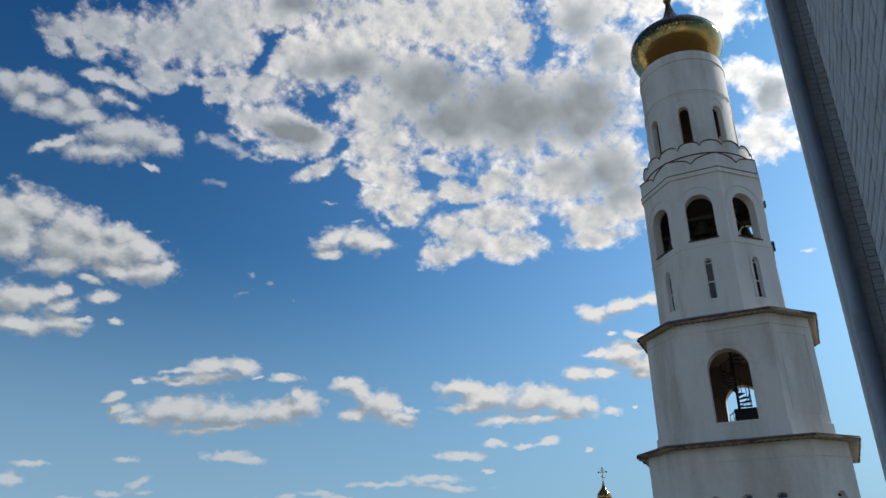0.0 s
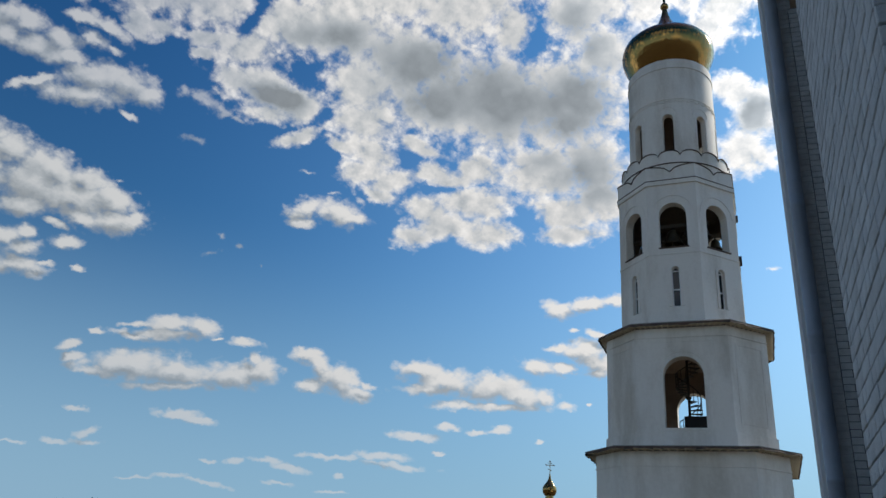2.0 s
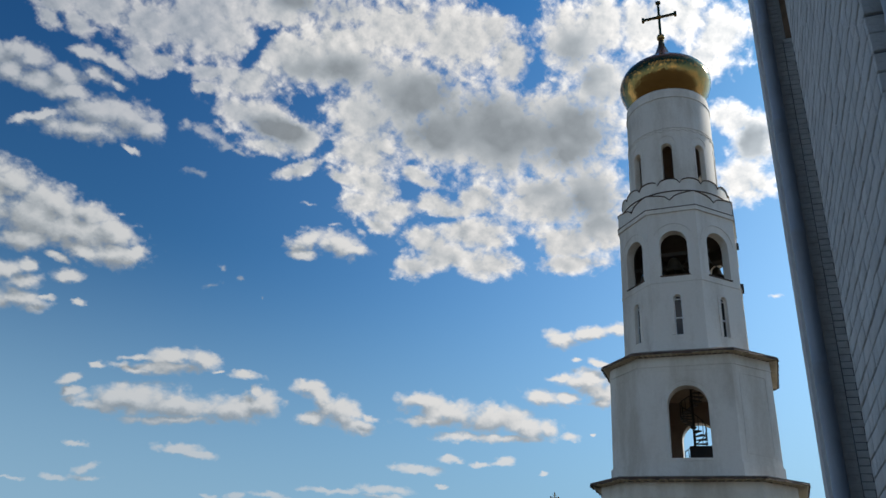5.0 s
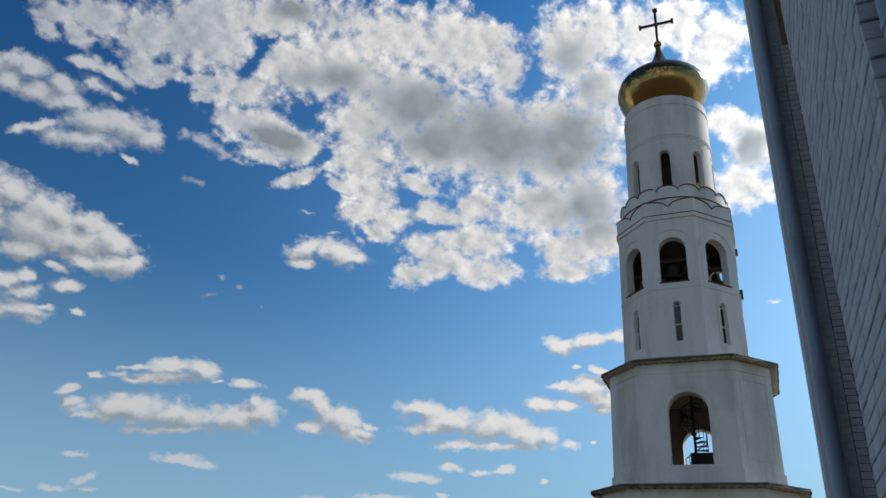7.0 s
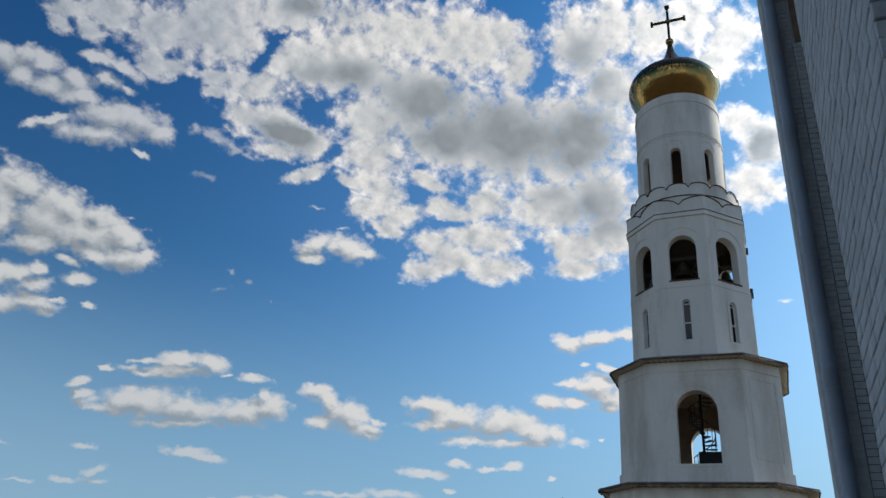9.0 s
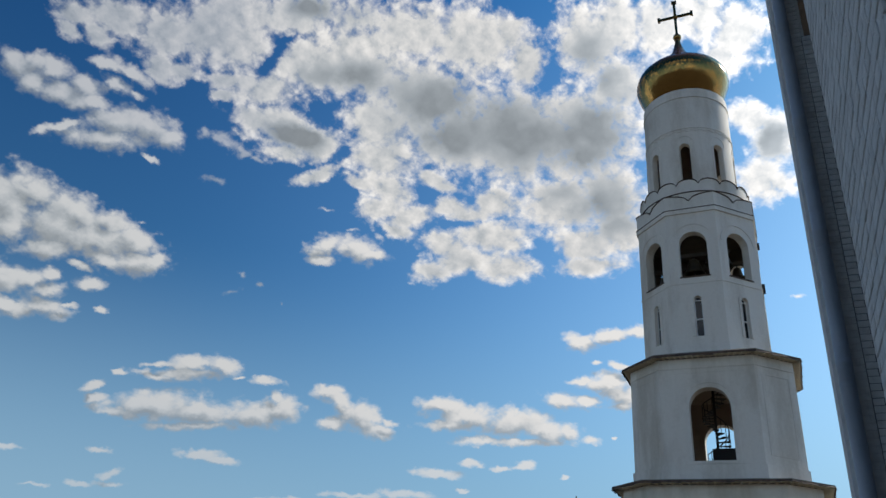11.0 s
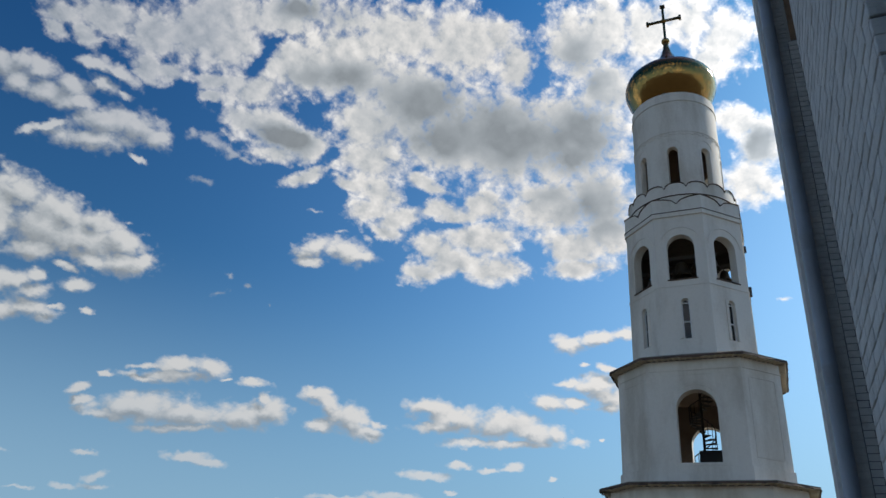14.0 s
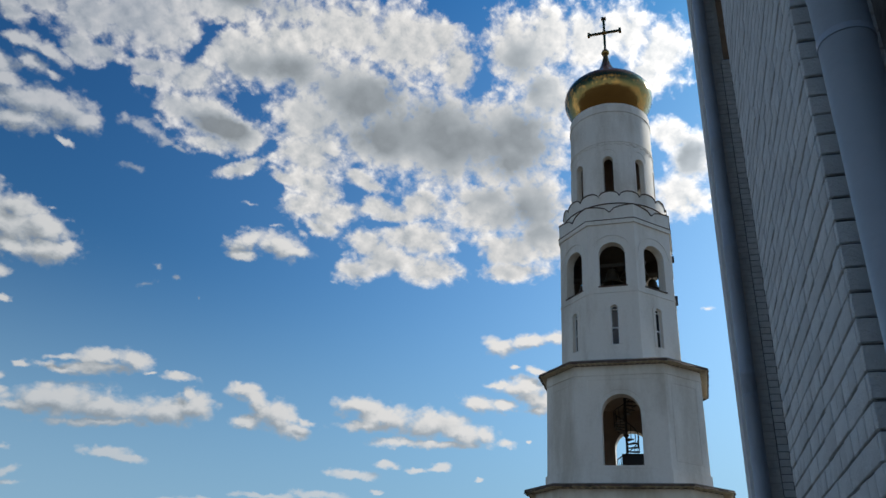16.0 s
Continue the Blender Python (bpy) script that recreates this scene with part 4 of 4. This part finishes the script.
def beams():
    for y, z in ((-2.4, 25.35), (0.0, 25.55), (2.4, 25.35)):
        bm = bmesh.new()
        reach = math.sqrt(3.25 ** 2 - y * y) * 0.98
        box(bm, -reach, reach, -0.12, 0.12, -0.13, 0.13)
        ob = part("bell_beam", bm, TIMBER_AND_SHADE, at=on_tower(0, y, z))
        tagged(ob, "dark timber beam that carries the bells", "beam", "beams of the belfry")


beams()
for x, y, z, s in ((-0.15, -2.35, 25.05, 1.15), (0.75, -2.4, 25.0, 0.45), (1.9, -2.3, 25.0, 0.62), (-1.9, -2.3, 25.0, 0.7), (0, 0, 25.15, 1.35), (2.4, 0, 25.2, 0.8), (-2.4, 0.2, 25.2, 0.9), (1.55, 0, 25.2, 0.5)):
    bell(x, y, z, s)

# ---- brick building close by ----
BUILD_TURN = 22.7
build_at = pose(0, 0, 0, 0, 0, -BUILD_TURN)
COURSE, BRICK_H = 0.098, 0.090
PIER_P, PIER_Q0, PIER_Q1 = 0.645, 2.72, 4.73
EAVES = 14.0


def slab(name, x0, x1, y0, y1, z0, z1, mat, label, category="wall"):
    bm = bmesh.new()
    box(bm, x0, x1, y0, y1, z0, z1)
    ob = part(name, bm, mat, at=build_at.copy())
    return tagged(ob, label, category, kind="structure")


wall_pier = slab("wall_pier", PIER_P + 0.010, 1.7, PIER_Q0 + 0.010, PIER_Q1, 0, EAVES, MORTAR, "white painted brick pier with dark cracked joints")
# the niche has no bricks; the dark joint colour stands in for its shade
slab("wall_niche", 0.96, 1.7, -4.0, PIER_Q0 + 0.009, 0, EAVES, MORTAR, "brick wall behind the downpipe, shade put into its dark colour")
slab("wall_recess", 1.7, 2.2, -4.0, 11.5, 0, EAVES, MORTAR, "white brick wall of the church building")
wall_far = slab("wall_far", 0.955, 1.70, 11.0, 11.5, 0, EAVES, BRICK, "white painted brick end wall with a downpipe")
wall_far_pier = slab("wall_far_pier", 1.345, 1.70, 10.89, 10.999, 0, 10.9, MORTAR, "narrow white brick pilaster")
slab("wall_edge", 0.953, 1.03, 10.988, 10.999, 0, EAVES, WHITE, "white painted edge of the end wall", "trim")
slab("wall_patch", 1.40, 1.70, 10.93, 10.999, 10.9, EAVES, BROWN, "bare brown brickwork above the pilaster")
slab("roof", 0.7, 12.0, -4.2, 11.7, EAVES, EAVES + 0.25, ROOF, "sheet metal roof of the brick building", "roof")


def brick_mesh(length, depth, name):
    bm = bmesh.new()
    box(bm, -length / 2, length / 2, -depth / 2, depth / 2, -BRICK_H / 2, BRICK_H / 2)
    bmesh.ops.bevel(bm, geom=list(bm.edges), offset=0.004, segments=1, affect="EDGES")
    return mesh_of(bm, name, BRICK)


def lay_bricks():
    """Alternate courses of stretchers and headers on the pier's long face; quoins on its end."""
    rng = random.Random(3)
    stretcher, header = brick_mesh(0.25, 0.03, "brick"), brick_mesh(0.12, 0.03, "brick")
    first, last = int(1.7 / COURSE), int(7.4 / COURSE)
    for c in range(first, last):
        z = COURSE * (c + 0.95)
        x = PIER_Q0 + 0.031
        long_course = c % 2 == 0
        at_start = True
        while x < PIER_Q1 - 0.03:
            w = 0.25 if (long_course and not (at_start and c % 4 == 0)) else 0.12
            at_start = False
            w = min(w, PIER_Q1 - x)
            if w < 0.05:
                break
            mid = x + w / 2
            m = pose(PIER_P + 0.015 + rng.uniform(-0.003, 0.002), mid, z + rng.uniform(-0.002, 0.002), 0, rng.uniform(-0.4, 0.4), 90 + rng.uniform(-0.3, 0.3))
            ob = new("brick", stretcher if w > 0.2 else header)
            ob.parent = wall_pier
            ob.matrix_basis = m @ Matrix.Diagonal((w / (0.25 if w > 0.2 else 0.12), 1, 1, 1))
            x += w + 0.007
        # the end that turns into the niche
        for p, quoin in ((PIER_P + 0.126, stretcher), (PIER_P + 0.319, header)):
            ob = new("brick", quoin)
            ob.parent = wall_pier
            ob.matrix_basis = pose(p, PIER_Q0 + 0.013 + rng.uniform(-0.003, 0.003), z + rng.uniform(-0.002, 0.002), 0, 0, rng.uniform(-0.3, 0.3))


def joined_bricks(name, parent, q, p0, p1, z0, z1, mat, seed, length=0.12):
    rng = random.Random(seed)
    verts, faces = [], []
    c = int(z0 / COURSE)
    while COURSE * (c + 1) < z1:
        z = COURSE * c
        p = p0 - (length / 2 if c % 2 else 0)
        while p < p1:
            a, b = max(p, p0), min(p + length, p1)
            if b - a > 0.02:
                d = rng.uniform(0.0, 0.008)
                base = len(verts)
                for y in (q + 0.02, q - 0.012 - d):
                    verts += [(a, y, z + 0.006), (b, y, z + 0.006), (b, y, z + COURSE - 0.006), (a, y, z + COURSE - 0.006)]
                faces += [tuple(base + i for i in f) for f in ((4, 5, 6, 7), (0, 1, 5, 4), (1, 2, 6, 5), (2, 3, 7, 6), (3, 0, 4, 7))]
            p += length + 0.012
        c += 1
    data = bpy.data.meshes.new(name)
    data.from_pydata(verts, [], faces)
    data.materials.append(mat)
    ob = new(name, data)
    ob.parent = parent
    tagged(ob, kind="stuff")


def downpipe(p, q, r, z1, joints, label):
    pipe = new("downpipe")
    pipe.matrix_world = build_at @ Matrix.Translation((p, q, 0))
    tagged(pipe, label, "downpipe", "downpipes of the brick building")
    zs = [0.0] + joints + [z1]
    for a, b in zip(zs, zs[1:]):
        bm = bmesh.new()
        lathe(bm, ((r * 0.97, a - (0.05 if a else 0)), (r, a + 0.01), (r, b - 0.07), (r * 1.05, b - 0.065), (r * 1.05, b - 0.02), (r * 1.03, b)), 40)
        part("pipe_length", bm, PIPE, pipe, smooth=True)
        bm = bmesh.new()
        z = b - 0.35
        lathe(bm, ((r + 0.001, z), (r + 0.004, z), (r + 0.004, z + 0.03), (r + 0.001, z + 0.03)), 40)
        box(bm, -0.012, 0.012, r, r + 0.12, z, z + 0.03)
        part("bracket", bm, PIPE, pipe)


downpipe(0.760, 2.49, 0.100, EAVES, [1.9, 4.06, 5.9, 7.6, 9.5, 11.4], "pale blue painted metal downpipe on the brick wall")
downpipe(1.082, 10.80, 0.098, EAVES, [1.9, 3.3, 5.2, 7.2, 9.2, 11.2], "pale blue painted metal downpipe at the wall end")


# ---- small chapel cupola and trees, far off ----
def chapel():
    far, az = 70.0, 9.45
    at = pose(far * math.sin(radians(az)), far * math.cos(radians(az)), 0, 0, 0, -az)
    ch = new("chapel")
    ch.matrix_world = at
    tagged(ch, "small chapel with a gilded onion cupola and cross", "chapel")
    bm = bmesh.new()
    box(bm, -2.0, 2.0, -2.0, 2.0, 0, 4.6)
    part("wall", bm, PLASTER, ch)
    bm = bmesh.new()
    lathe(bm, ((2.9, 4.5), (2.0, 6.2), (0.9, 7.6), (0.5, 8.4), (0.46, 9.6)), 8, turn=radians(22.5))
    part("roof", bm, IRON, ch, "dark sheet tent roof")
    bm = bmesh.new()
    lathe(bm, ((0.50, 9.5), (0.40, 9.6), (0.36, 10.25), (0.44, 10.3)), 20)
    part("neck", bm, GOLD, ch)
    bm = bmesh.new()
    lathe(bm, smooth_rows(((0.36, 10.25), (0.54, 10.42), (0.63, 10.72), (0.58, 11.02), (0.41, 11.28), (0.23, 11.50), (0.12, 11.75), (0.05, 12.1)), 4), 28, jitter=0.003)
    part("cupola", bm, GOLD, ch, "gilded onion cupola")
    bm = bmesh.new()
    rod(bm, (0, 0, 11.8), (0, 0, 13.25), 0.035, 6)
    rod(bm, (-0.34, 0, 12.9), (0.34, 0, 12.9), 0.035, 6)
    rod(bm, (-0.17, 0, 13.08), (0.17, 0, 13.08), 0.03, 6)
    rod(bm, (-0.16, 0, 12.55), (0.16, 0, 12.42), 0.03, 6)
    for x, z in ((-0.34, 12.9), (0.34, 12.9), (0, 13.25)):
        bmesh.ops.create_uvsphere(bm, u_segments=8, v_segments=6, radius=0.075, matrix=Matrix.Translation((x, 0, z)))
    part("cross", bm, GOLD, ch)


chapel()


def tree(az, far, height, seed):
    rng = random.Random(seed)
    t = new("tree")
    t.matrix_world = pose(far * math.sin(radians(az)), far * math.cos(radians(az)), 0, 0, 0, rng.uniform(0, 360))
    tagged(t, "green leafy tree whose top shows over the edge", "tree", "trees beyond the yard")
    bm = bmesh.new()
    lathe(bm, ((0.20, 0), (0.14, height * 0.35), (0.07, height * 0.7), (0.02, height * 0.93)), 10)
    limbs = []
    for i in range(14):
        a, z = rng.uniform(0, 6.28), height * rng.uniform(0.35, 0.75)
        l = height * rng.uniform(0.15, 0.3)
        tip = Vector((l * math.cos(a), l * math.sin(a), z + l * rng.uniform(0.5, 1.0)))
        tip.z = min(tip.z, height * 0.95)
        rod(bm, (0, 0, z), tip, 0.03, 5)
        limbs.append(tip)
    limbs.append(Vector((0, 0, height * 0.93)))
    part("trunk", bm, BARK, t)
    verts, faces = [], []
    for tip in limbs:
        for k in range(170):
            c = tip + Vector((rng.gauss(0, 0.38), rng.gauss(0, 0.38), rng.gauss(-0.15, 0.30)))
            if c.z > height:
                continue
            u = Vector((rng.gauss(0, 1), rng.gauss(0, 1), rng.gauss(0, 1))).normalized() * 0.08
            w = u.orthogonal().normalized() * 0.045
            base = len(verts)
            verts += [c - u, c + w, c + u, c - w]
            faces.append((base, base + 1, base + 2, base + 3))
    data = bpy.data.meshes.new("crown")
    data.from_pydata([tuple(v) for v in verts], [], faces)
    data.materials.append(LEAF)
    ob = new("crown", data)
    ob.parent = t
    tagged(ob, kind="stuff")


for az, far, height, seed in ((-23.6, 60, 5.55, 1), (-21.4, 61, 5.85, 2), (-19.8, 62, 5.75, 3)):
    tree(az, far, height, seed)

# ---- bricks last ----
lay_bricks()
joined_bricks("brick_courses", wall_far_pier, 10.89, 1.345, 1.70, 1.6, 10.88, BRICK, 5, 0.25)
joined_bricks("brick_courses", wall_far, 11.0, 1.16, 1.344, 1.6, EAVES, BRICK, 6, 0.25)
